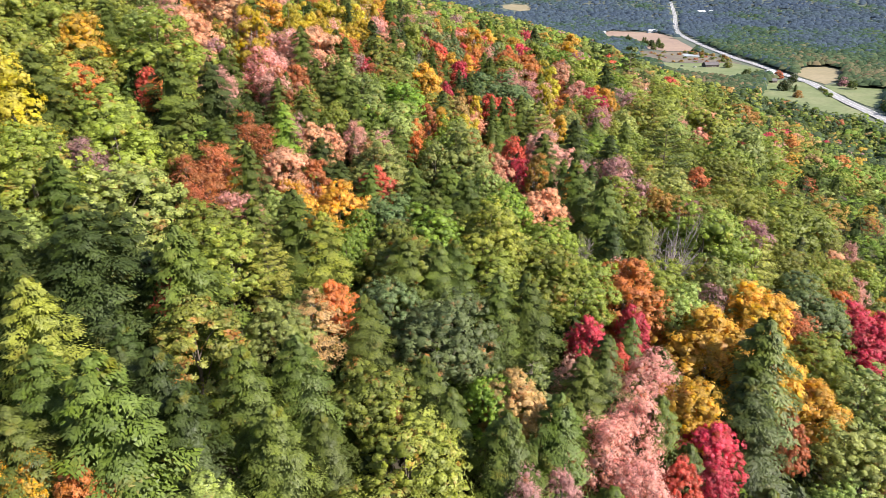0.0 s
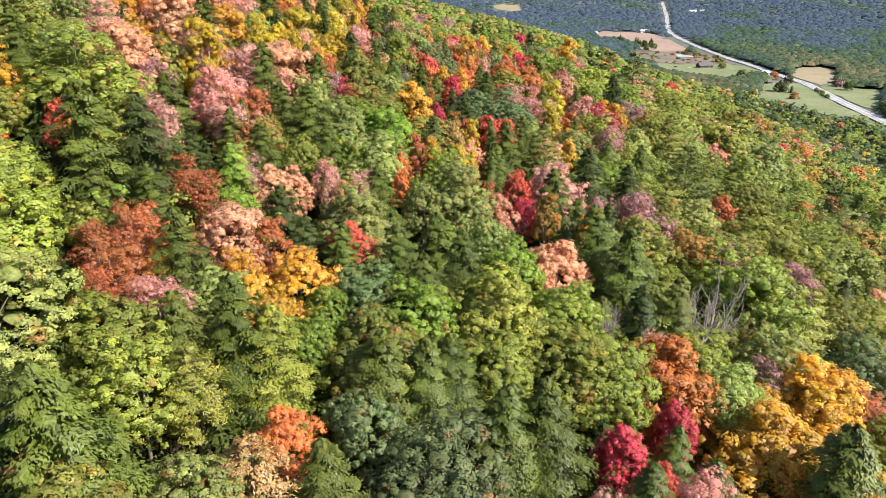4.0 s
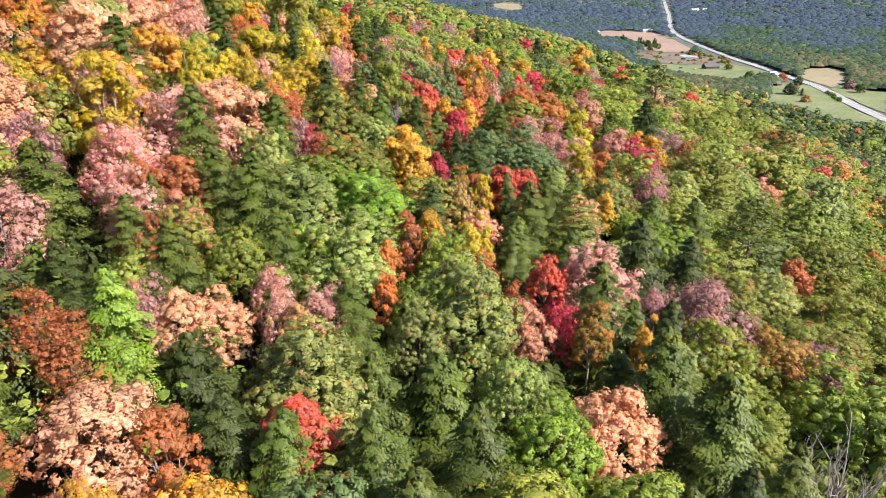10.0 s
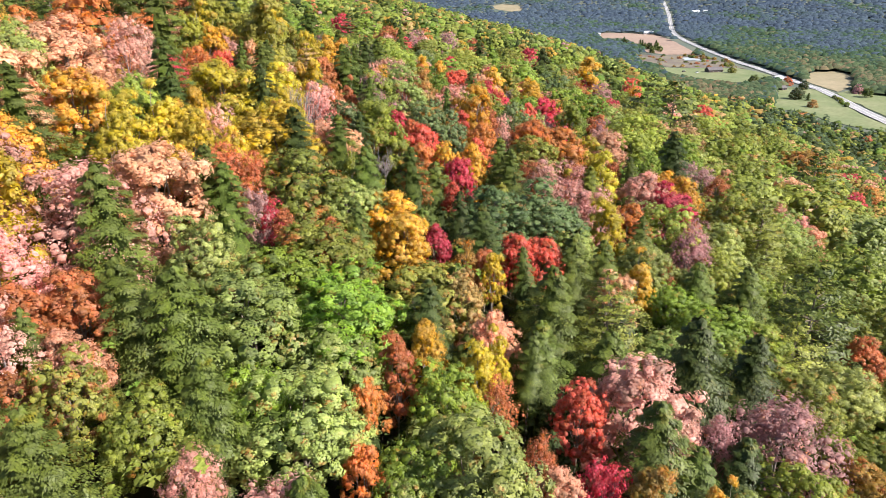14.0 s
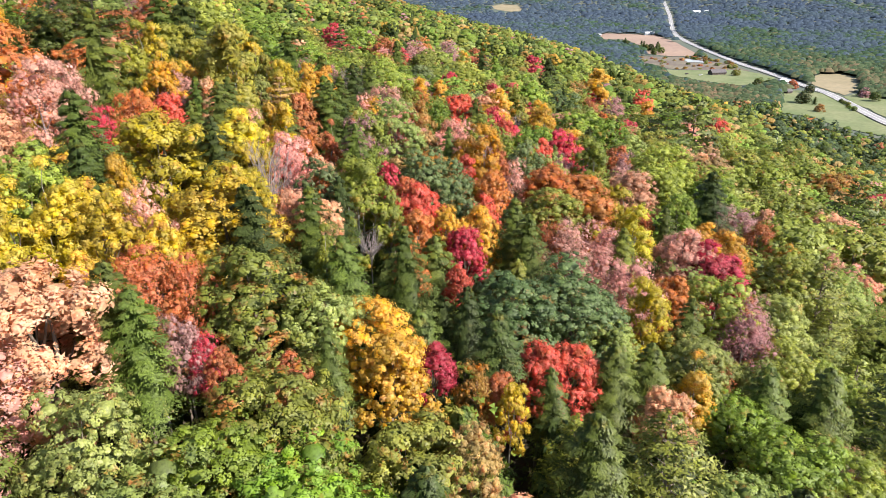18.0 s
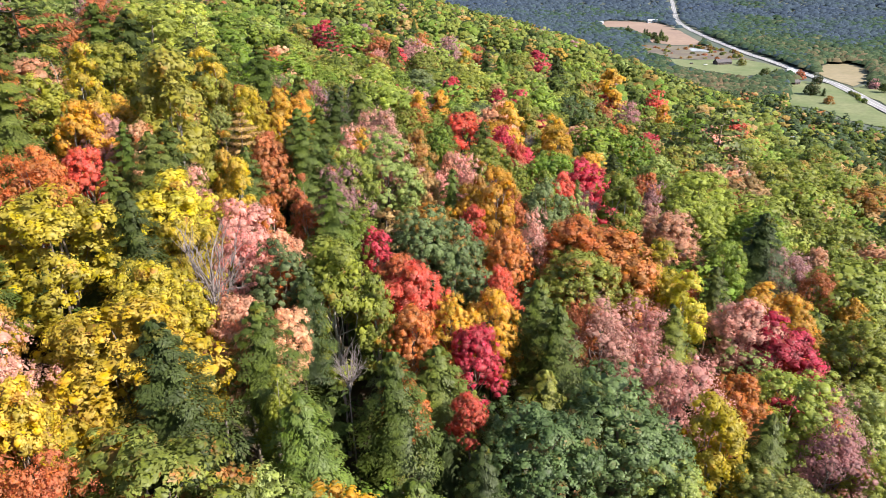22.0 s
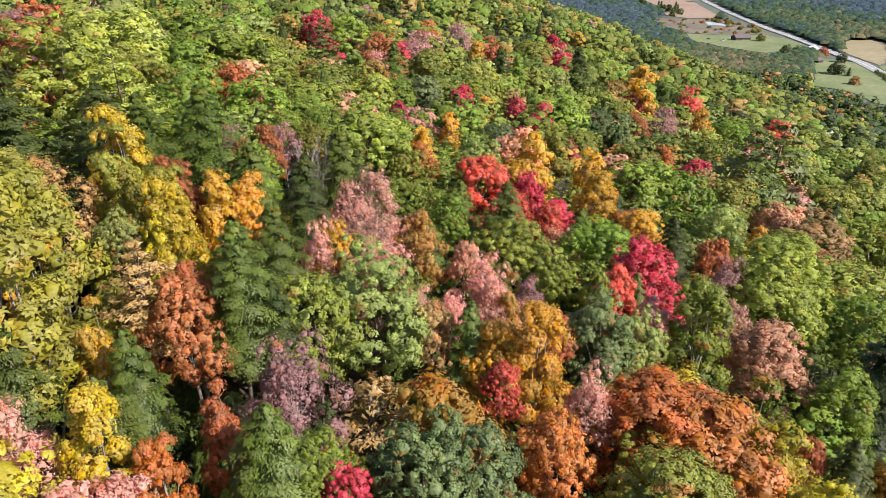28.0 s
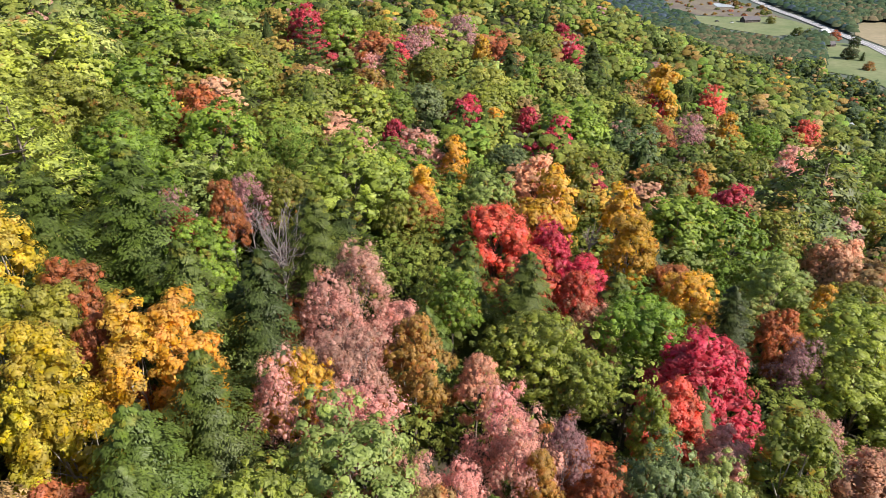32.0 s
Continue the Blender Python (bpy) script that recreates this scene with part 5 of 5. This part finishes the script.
# ---- far woods ----
def far_wood(name, pts, r, h, mat, label, hue):
    """Many far trees as one body of low uneven crowns: a tip and two ragged rings each."""
    k = len(pts)
    v, f = np.zeros((k, 11, 3)), []
    turn = rng.uniform(0, 6.3, k)
    for ring, (wide, up) in enumerate(((0.75, 0.88), (1.3, 0.45))):
        for q in range(5):
            a = turn + (q + 0.5 * ring) * math.tau / 5
            rr = r * wide * rng.uniform(0.75, 1.25, k)
            v[:, 1 + ring * 5 + q] = np.stack([np.cos(a) * rr, np.sin(a) * rr, h * up * rng.uniform(0.85, 1.12, k)], 1)
    v[:, 0] = np.stack([rng.normal(0, 0.2, k) * r, rng.normal(0, 0.2, k) * r, h], 1)
    for q in range(5):
        n1 = (q + 1) % 5
        f += [(0, 1 + q, 1 + n1), (1 + q, 6 + q, 1 + n1), (6 + q, 6 + n1, 1 + n1)]
    n = v * np.array([1.0, 1.0, 0.0]) / (np.broadcast_to(r, (k,))[:, None, None] * 1.9) + np.array([0, 0, 1.0])
    n = (n / np.linalg.norm(n, axis=2, keepdims=True)).reshape(-1, 3)
    v = v + pts[:, None, :]
    tri = (np.array(f)[None] + (np.arange(k) * 11)[:, None, None]).reshape(-1, 3)
    me = sprays(name, v.reshape(-1, 3), tri, mat, n, np.zeros(len(n)))
    at = me.attributes.new("hue", "FLOAT", "POINT")
    at.data.foreach_set("value", np.repeat(hue, 11).astype(np.float32))
    return tagged(new(name, me), label, "forest", kind="stuff")


def scatter(n, x0, x1, y0, y1):
    return np.stack([rng.uniform(x0, x1, n), rng.uniform(y0, y1, n)], 1)


# The blue end of the ramp paints distance haze into the leaf colour.
HAZED_VALE_LEAVES = island("hazed_valley_leaves", [(0.0, (0.043, 0.06, 0.092)), (0.4, (0.052, 0.073, 0.095)), (0.6, (0.036, 0.066, 0.034)), (0.8, (0.07, 0.09, 0.045)), (1.0, (0.16, 0.115, 0.07))])

def tint_material():
    """Joined far trees: each carries its own colour, each clump a little lighter or darker."""
    m, n, l, b = nodes_of("far_tree_leaves")
    at, hsv = n.new("ShaderNodeAttribute"), n.new("ShaderNodeHueSaturation")
    at.attribute_name = "tint"
    l.new(at.outputs["Color"], hsv.inputs["Color"])
    speck = n.new("ShaderNodeMath")
    speck.operation = "MULTIPLY"
    tone = n.new("ShaderNodeAttribute")
    tone.attribute_name = "tone"
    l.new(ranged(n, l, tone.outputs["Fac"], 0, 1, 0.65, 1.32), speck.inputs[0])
    grain = noisy(n, l, 2.2, 5.0)
    l.new(ranged(n, l, grain, 0.32, 0.68, 0.68, 1.35), speck.inputs[1])
    l.new(speck.outputs[0], hsv.inputs["Value"])
    l.new(ranged(n, l, noisy(n, l, 0.3, 2.0), 0.3, 0.7, 0.48, 0.52), hsv.inputs["Hue"])
    bump = n.new("ShaderNodeBump")
    bump.inputs["Strength"].default_value, bump.inputs["Distance"].default_value = 0.6, 0.5
    l.new(grain, bump.inputs["Height"])
    l.new(bump.outputs[0], b.inputs["Normal"])
    l.new(hsv.outputs[0], b.inputs["Base Color"])
    b.inputs["Roughness"].default_value, b.inputs["Specular IOR Level"].default_value = 0.6, 0.2
    tr, mx = n.new("ShaderNodeBsdfTranslucent"), n.new("ShaderNodeMixShader")
    l.new(hsv.outputs[0], tr.inputs["Color"])
    mx.inputs[0].default_value = 0.35
    l.new(b.outputs[0], mx.inputs[1])
    l.new(tr.outputs[0], mx.inputs[2])
    l.new(mx.outputs[0], n["Material Output"].inputs[0])
    return m


def shape_of(me):
    v, f = np.empty(len(me.vertices) * 3, np.float32), np.empty(len(me.loops), np.int32)
    me.vertices.foreach_get("co", v)
    me.loops.foreach_get("vertex_index", f)
    return v.reshape(-1, 3), f.reshape(-1, 3), SHADING[me.name], TONE[me.name]


def joined_wood(name, label, rows, forms, mat):
    """Rows of (kind, hue, x, y, r, h) become one body of foliage."""
    parts, faces, tints, shade, tones, at_vert = [], [], [], [], [], 0
    for kind, hue, x, y, r, h in rows:
        v, f, n, tone = forms[kind][int(rng.integers(len(forms[kind])))]
        a = rng.uniform(0, 6.3)
        w0, h0 = SIZE[kind]
        s = r / w0 * WIDEN[kind]
        k = upright(kind, s, h)
        parts.append(np.stack([(v[:, 0] * math.cos(a) - v[:, 1] * math.sin(a)) * s + x, (v[:, 0] * math.sin(a) + v[:, 1] * math.cos(a)) * s + y, v[:, 2] * k + h - h0 * k + float(ground_at(x, y))], 1))
        shade.append(np.stack([n[:, 0] * math.cos(a) - n[:, 1] * math.sin(a), n[:, 0] * math.sin(a) + n[:, 1] * math.cos(a), n[:, 2] * s / k], 1))
        tones.append(tone)
        faces.append(f + at_vert)
        at_vert += len(v)
        c = np.array(HUES[hue][0]) * rng.uniform(0.76, 1.16)
        tints.append(np.tile(np.append(c, 1.0), (len(v), 1)))
    shade = np.concatenate(shade)
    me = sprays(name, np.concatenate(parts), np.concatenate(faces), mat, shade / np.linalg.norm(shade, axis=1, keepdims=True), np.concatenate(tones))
    at = me.attributes.new("tint", "FLOAT_COLOR", "POINT")
    at.data.foreach_set("color", np.concatenate(tints).astype(np.float32).ravel())
    return tagged(new(name, me), label, "forest", kind="stuff")


def shapes(forms):
    table = {k: [shape_of(c) for _, c in v] for k, v in forms.items() if k != "bare"}
    table["sparse"] = table["birch"] = table["maple"]
    return table


LOW = shapes(plain_kinds(14, 3, 2, 0.36, 0, 0.78))
PART = shapes(plain_kinds(12, 8, 3, 0.3, 0.8))
UNDER = shapes(plain_kinds(8, 4, 6, 0.38, 0.42))
FINE = shapes(plain_kinds(13, 8, 22, 0.2, 0.38))
TINT = tint_material()


def slope_mix(x, y):
    """The far shoulder: oak and maple high up, pine and hemlock towards the valley."""
    low = canopy(x, y)
    k = rng.random()
    if x < -20 and 45 < y < 190 and k < 0.75:
        return ("oak", pick("lime", "pale", "chartreuse", "green"), rng.uniform(2.6, 4.2)) if k < 0.35 else ("maple", pick("salmon", "gold", "pink", "yellow", "salmon"), rng.uniform(2.0, 3.2))
    if k < (0.16 if y < 290 or low > 84 else 0.2 if low > 55 else 0.45 if low > 30 else 0.75):
        return pick("hemlock", "maple", "maple", "oak") if y > 290 else "hemlock", pick("fir", "deep", "fir", "dark") if low < 60 else pick("dark", "deep"), rng.uniform(2.0, 3.6)
    if k < 0.9:
        return "oak", pick("green", "green", "olive", "lime", "olive", "pale", "mixed", "bronze", "deep") if low > 45 else pick("deep", "deep", "olive", "fir", "dark", "green"), rng.uniform(3.4, 6.0)
    if y > 290:
        return "maple", pick("bronze", "tan", "olive", "rust", "olive", "mauve", "gold"), rng.uniform(2.4, 4.0)
    return "maple", pick("orange", "gold", "salmon", "rust", "pink", "bronze", "tan", "crimson"), rng.uniform(1.8, 3.2)


grid, rows = {}, []
for _ in range(34000):
    x, y = rng.uniform(-160, 330), rng.uniform(60, 760)
    if abs(x) > 25 + 0.78 * y or (-60 < x < 75 and y < 185) or canopy(x, y) < 4 or not open_land(x, y):
        continue
    kind, hue, r = slope_mix(x, y)
    key = (int(x // 6), int(y // 6))
    near_by = [q for i in (-1, 0, 1) for j in (-1, 0, 1) for q in grid.get((key[0] + i, key[1] + j), ())]
    if any(math.hypot(q[0] - x, q[1] - y) < (q[2] + r) * 0.7 for q in near_by):
        continue
    if y < 260 and shut(x, y, r, 0.62):
        continue
    grid.setdefault(key, []).append((x, y, r))
    rows.append((kind, hue, x, y, r, rng.uniform(10, 14) + (4.0 if y > 380 and x < 110 else 0.0)))
joined_wood("hillside_wood", "mixed autumn trees on the far hillside", [q for q in rows if q[3] > 290], LOW, TINT)
joined_wood("slope_wood", "mixed autumn trees beside the tall crowns", [q for q in rows if 170 < q[3] <= 290], PART, TINT)
joined_wood("side_wood", "mixed autumn trees at the edges of the near slope", [q for q in rows if q[3] <= 170], FINE, TINT)
joined_wood("woodland", "green trees between the tall crowns", between, FINE, TINT)
joined_wood("understorey", "low green growth under the tall crowns", low_growth, UNDER, TINT)

# the wood goes on beneath and behind the start of the flight
rows, grid = [], {}
for _ in range(7000):
    x, y = rng.uniform(-130, 130), rng.uniform(-70, 130)
    if abs(x) < 22 + 0.74 * y and y > 17:
        continue
    kind, hue, r = slope_mix(x, y)
    key = (int(x // 6), int(y // 6))
    if any(math.hypot(q[0] - x, q[1] - y) < (q[2] + r) * 0.6 for i in (-1, 0, 1) for j in (-1, 0, 1) for q in grid.get((key[0] + i, key[1] + j), ())) or shut(x, y, r, 0.58):
        continue
    grid.setdefault(key, []).append((x, y, r))
    rows.append((kind, hue, x, y, r, rng.uniform(9.5, 12.5)))
joined_wood("wood_beneath", "mixed autumn trees lower on the near slope", rows, LOW, TINT)

rows = []
for _ in range(5500):
    a, s = radians(rng.uniform(2, 39)), math.sqrt(rng.uniform(300.0 ** 2, 760.0 ** 2))
    x, y = math.sin(a) * s, math.cos(a) * s
    if canopy(x, y) >= 4 or not open_land(x, y):
        continue
    k, r = rng.random(), rng.uniform(3.0, 5.2)
    far_side = y > 560
    if k < (0.6 if far_side else 0.3):
        rows.append((pick("hemlock", "maple", "maple"), pick("fir", "deep"), x, y, r * 0.8, rng.uniform(8, 13)))
    elif k < 0.86:
        rows.append((pick("oak", "maple"), pick("green", "deep", "olive", "fir"), x, y, r, rng.uniform(7, 11)))
    else:
        rows.append((pick("oak", "maple"), pick("bronze", "tan", "rust", "olive"), x, y, r, rng.uniform(7, 11)))
joined_wood("valley_edge_wood", "dark green pines and oaks at the valley's edge", rows, LOW, TINT)

n_far = 46000
az, dist = np.radians(rng.uniform(-16, 39, n_far)), 1 / rng.uniform(1 / 4300, 1 / 720, n_far)
q = np.stack([np.sin(az) * dist, np.cos(az) * dist], 1)
q = q[(canopy(np.clip(q[:, 0], -260, 900), np.clip(q[:, 1], -300, 1500)) < 4) & (np.hypot(q[:, 0], q[:, 1]) > 750)]
q = q[[open_land(a, b) for a, b in q]]
q = np.column_stack([q, ground_at(q[:, 0], q[:, 1])])
patch = np.array([noise.noise((a * 0.006, b * 0.003, 0.0)) for a, b, _ in q])
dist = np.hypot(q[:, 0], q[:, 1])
# Painted haze: hue slides from green to blue with distance.
far_wood("valley_wood", q, rng.uniform(1.5, 5.2, len(q)) * np.maximum(dist / 750, 1) ** 0.62, rng.uniform(6, 10, len(q)) * np.maximum(dist / 1200, 1) ** 0.3, HAZED_VALE_LEAVES,
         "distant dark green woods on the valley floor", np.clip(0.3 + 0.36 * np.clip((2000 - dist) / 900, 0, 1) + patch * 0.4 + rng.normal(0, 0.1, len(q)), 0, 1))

# ---- the valley: fields, road, pond, buildings ----
from mathutils.geometry import tessellate_polygon

GRASS = plain("mown_grass", (0.13, 0.17, 0.06), (0.22, 0.23, 0.11), 0.025, 0.9, 0.0, "Object", 9.0)
HAYFIELD = plain("cut_hay", (0.28, 0.19, 0.145), (0.34, 0.235, 0.175), 0.012, 0.95, 0.0, "Object", 9.0)
DRY_GRASS = plain("dry_grass", (0.24, 0.20, 0.11), (0.32, 0.26, 0.16), 0.02, 0.95, 0.0, "Object", 8.0)
REEDS = plain("marsh_reeds", (0.13, 0.10, 0.085), (0.20, 0.17, 0.11), 0.03, 0.95, 0.0, "Object", 10.0)
ASPHALT = plain("worn_asphalt", (0.30, 0.29, 0.30), (0.36, 0.35, 0.35), 0.05, 0.8, 0.0, "Object", 10.0)
PAINT = plain("white_road_paint", (0.75, 0.75, 0.72), (0.8, 0.8, 0.78), 0.3, 0.6)
EARTH = plain("bare_earth", (0.24, 0.16, 0.12), (0.32, 0.22, 0.16), 0.1, 0.95)
WHITE = plain("white_boards", (0.75, 0.75, 0.74), (0.82, 0.82, 0.80), 0.8, 0.6)
DARKWOOD = plain("dark_boards", (0.07, 0.05, 0.045), (0.11, 0.08, 0.07), 0.8, 0.8)
TIN = plain("grey_metal_roof", (0.42, 0.44, 0.47), (0.52, 0.53, 0.55), 0.5, 0.45)
SHINGLE = plain("dark_shingles", (0.10, 0.09, 0.10), (0.15, 0.13, 0.13), 0.8, 0.85)
GLASS = plain("dark_glass", (0.03, 0.035, 0.04), (0.05, 0.055, 0.06), 0.5, 0.1)
# The water's pale base colour stands in for reflected sky.
WATER, _n, _l, _b = nodes_of("sky_toned_water")
_b.inputs["Base Color"].default_value, _b.inputs["Roughness"].default_value = (0.45, 0.47, 0.48, 1), 0.25


def sheet(name, poly, mat, lift, label, category):
    """A field: a thin sheet that lies on the ground, with a wavering edge."""
    edge = []
    for (x1, y1), (x2, y2) in zip(poly, poly[1:] + poly[:1]):
        for i in range(6):
            f = i / 6
            x, y = x1 + (x2 - x1) * f, y1 + (y2 - y1) * f
            edge.append((x + 3.0 * noise.noise((x * 0.05, y * 0.05, 1)), y + 3.0 * noise.noise((x * 0.05, y * 0.05, 5))))
    v = [Vector((x, y, float(ground_at(x, y)) + lift)) for x, y in edge]
    return tagged(mesh_object(name, v, tessellate_polygon([v]), mat), label, category, kind="structure")


def ribbon(name, line, width, mat, lift, parent=None, shift=0.0):
    pts = []
    for (x1, y1), (x2, y2) in zip(line, line[1:]):
        pts += [(x1 + (x2 - x1) * i / 8, y1 + (y2 - y1) * i / 8) for i in range(8)]
    v, fcs = [], []
    for i, (x, y) in enumerate(pts):
        a, b = pts[max(i - 1, 0)], pts[min(i + 1, len(pts) - 1)]
        d = Vector((b[0] - a[0], b[1] - a[1])).normalized()
        for s in (-width / 2 + shift, width / 2 + shift):
            v.append((x + d.y * s, y - d.x * s, float(ground_at(x, y)) + lift))
        if i:
            k = 2 * i
            fcs.append((k - 2, k - 1, k + 1, k))
    return mesh_object(name, v, fcs, mat, parent)


sheet("hay_field", HAY, HAYFIELD, 0.5, "tan mown hay field on the valley floor", "field")
sheet("marsh", MARSH, REEDS, 0.4, "brown marsh with low reeds beside the pond", "marsh")
sheet("pond", POND, WATER, 0.8, "small pale pond in the marsh reflecting the sky", "pond")
sheet("lawn", LAWN, GRASS, 0.5, "bright green mown lawn round the dark barn", "lawn")
sheet("meadow", MEADOW, GRASS, 0.5, "green meadow between the wood and the road", "meadow")
sheet("dry_field", STUBBLE, DRY_GRASS, 0.5, "dry straw-coloured field across the road", "field")
sheet("pasture", PASTURE, GRASS, 0.5, "green pasture across the road", "pasture")
sheet("far_clearing", GAP, DRY_GRASS, 0.6, "pale clearing in the distant woods", "field")
road = tagged(ribbon("road", ROAD, 11.5, ASPHALT, 0.9), "pale grey two-lane road across the valley", "road", kind="structure")
ribbon("centre_line", ROAD, 0.5, PAINT, 0.93, road)
for side in (-5.0, 5.0):
    ribbon("edge_line", ROAD, 0.35, PAINT, 0.93, road, side)


def box(name, c, s, mat, parent):
    bm = bmesh.new()
    bmesh.ops.create_cube(bm, size=1, matrix=Matrix.Translation(c) @ Matrix.Diagonal((*s, 1)))
    me = bm_mesh(name, bm, mat)
    me.shade_flat()
    ob = new(name, me)
    ob.parent = parent
    return ob


def house(name, x, y, turn, w, d, h, wall, roof, label, category, doors=1, windows=3, ridge=0.35):
    root = tagged(new(name), label, category)
    root.matrix_world = pose(x, y, float(ground_at(x, y)) + 0.3, 0, 0, turn)
    v = [(-w / 2, -d / 2, -1), (w / 2, -d / 2, -1), (w / 2, d / 2, -1), (-w / 2, d / 2, -1), (-w / 2, -d / 2, h), (w / 2, -d / 2, h), (w / 2, d / 2, h), (-w / 2, d / 2, h), (-w / 2, 0, h + d * ridge), (w / 2, 0, h + d * ridge)]
    mesh_object("wall", v, [(0, 1, 5, 4), (1, 2, 6, 9, 5), (2, 3, 7, 6), (3, 0, 4, 8, 7)], wall, root)
    o, t = 0.5, 0.18
    for s in (-1, 1):
        e, z = s * (d / 2 + o), h - o * 2 * ridge
        a = [(-w / 2 - o, e, z), (w / 2 + o, e, z), (w / 2 + o, 0, h + d * ridge), (-w / 2 - o, 0, h + d * ridge)]
        mesh_object("roof", a + [(p, q, r + t) for p, q, r in a], [(3, 2, 1, 0), (4, 5, 6, 7), (0, 1, 5, 4), (1, 2, 6, 5), (2, 3, 7, 6), (3, 0, 4, 7)], roof, root)
    for i in range(windows):
        xx = -w / 2 + w * (i + 0.6) / (windows + doors + 0.2)
        pane = box("window", (xx, -d / 2 - 0.02, h * 0.58), (1.0, 0.08, 1.3), GLASS, root)
        box("frame", (xx, -d / 2 - 0.05, h * 0.58 - 0.72), (1.2, 0.14, 0.1), WHITE, pane)
    for i in range(doors):
        xx = w / 2 - w * (i + 0.6) / (windows + doors + 0.2)
        box("door", (xx, -d / 2 - 0.03, 1.05), (1.1, 0.1, 2.1), GLASS, root)
    return root


house("barn", 378, 941, 12, 21, 10, 3.2, DARKWOOD, SHINGLE, "dark wooden barn on the green lawn", "barn", 1, 4)
house("farmhouse", 412, 838, 35, 14, 9, 5.2, WHITE, TIN, "white farmhouse beside the road among trees", "house", 1, 4)
house("garage", 393, 786, 20, 7, 6, 2.6, DARKWOOD, SHINGLE, "small dark garage on the meadow's edge", "garage", 1, 0)
house("distant_house", 849, 2258, 10, 26, 12, 6, WHITE, TIN, "white house far off among the woods", "house", 1, 4)
house("distant_house", 882, 2254, 0, 18, 12, 6, WHITE, TIN, "white house far off among the woods", "house", 1, 3)
house("roadside_house", 491, 1598, 0, 16, 10, 4, WHITE, TIN, "white house at the hay field's end", "house", 1, 3)
house("roadside_house", 508, 1600, 0, 10, 8, 4, WHITE, TIN, "small white house at the hay field's end", "house", 1, 2)
house("field_shed", 370, 1572, 0, 14, 7, 3, WHITE, TIN, "low white shed at the field's edge", "shed", 1, 2)
house("woodland_shed", 166, 374, 28, 5.0, 3.2, 2.2, DARKWOOD, TIN, "shed with a pale metal roof in a clearing", "shed", 1, 2, 0.28)
sheet("yard", YARD, EARTH, 0.15, "bare brown earth round the woodland shed", "yard")


def van(name, x, y, turn, mat, label):
    """A parked car, far off: body, cab with windows, four wheels."""
    root = tagged(new(name), label, "vehicle")
    root.matrix_world = pose(x, y, float(ground_at(x, y)) + 0.5, 0, 0, turn)
    box("body", (0, 0, 0.75), (4.6, 1.8, 0.8), mat, root)
    box("cab", (-0.3, 0, 1.45), (2.8, 1.6, 0.65), GLASS, root)
    for i in (-1.5, 1.5):
        for j in (-0.85, 0.85):
            bm = bmesh.new()
            bmesh.ops.create_cone(bm, cap_ends=True, segments=12, radius1=0.35, radius2=0.35, depth=0.22, matrix=pose(i, j, 0.35, 90, 0, 0))
            w = new("wheel", bm_mesh("wheel", bm, GLASS))
            w.parent = root


van("parked_van", 338, 942, 20, DARKWOOD, "dark vehicle parked on the lawn")
van("parked_van", 352, 931, 10, WHITE, "white vehicle parked on the lawn")

LANE = ("in the valley", "trees in the valley")
tree("oak", "olive", 398, 929, 5.0, 9.0, False, *LANE)
tree("maple", "rust", 416, 822, 5.0, 10.0, False, *LANE)
tree("oak", "deep", 398, 842, 4.5, 8.0, False, *LANE)
tree("oak", "deep", 384, 838, 5.5, 10.0, False, *LANE)
tree("oak", "dark", 417, 787, 5.0, 10.0, False, *LANE)
tree("oak", "dark", 377, 724, 6.5, 12.0, False, *LANE)
tree("hemlock", "dark", 384, 716, 3.5, 8.0, False, *LANE)
tree("maple", "bronze", 368, 678, 3.5, 8.0, False, *LANE)
tree("oak", "deep", 455, 732, 5.0, 10.0, False, *LANE)
tree("maple", "mauve", 460, 757, 5.5, 9.0, False, *LANE)
tree("hemlock", "dark", 459, 765, 2.5, 8.0, False, *LANE)
for i in range(9):
    tree("oak", pick("deep", "olive", "green"), 419 - i * 2.0 + rng.normal(0, 1.2), 728 - i * 6.0, rng.uniform(1.6, 2.8), rng.uniform(3, 4.5), False, *LANE)
for i in range(16):
    tree("oak", pick("deep", "olive", "bronze"), 425 + rng.normal(0, 12), 1010 + i * 9 + rng.normal(0, 5), rng.uniform(2.0, 4.0), rng.uniform(4, 7), False, *LANE)
for i in range(60):
    x, y = rng.uniform(325, 440), rng.uniform(985, 1165)
    if inside(x, y, MARSH) and not inside(x, y, POND) and not inside(x, y + 14, POND) and not inside(x, y + 28, POND) and not inside(x + 6, y + 40, POND):
        tree("oak", pick("bronze", "olive", "rust", "deep"), x, y, rng.uniform(2.0, 4.0), rng.uniform(2.0, 3.5), False, *LANE)
for i in range(20):
    tree(pick("oak", "hemlock"), pick("deep", "dark"), 385 + rng.normal(0, 14), 1290 + rng.normal(0, 60), rng.uniform(4, 6.0), rng.uniform(10, 13), False, *LANE)
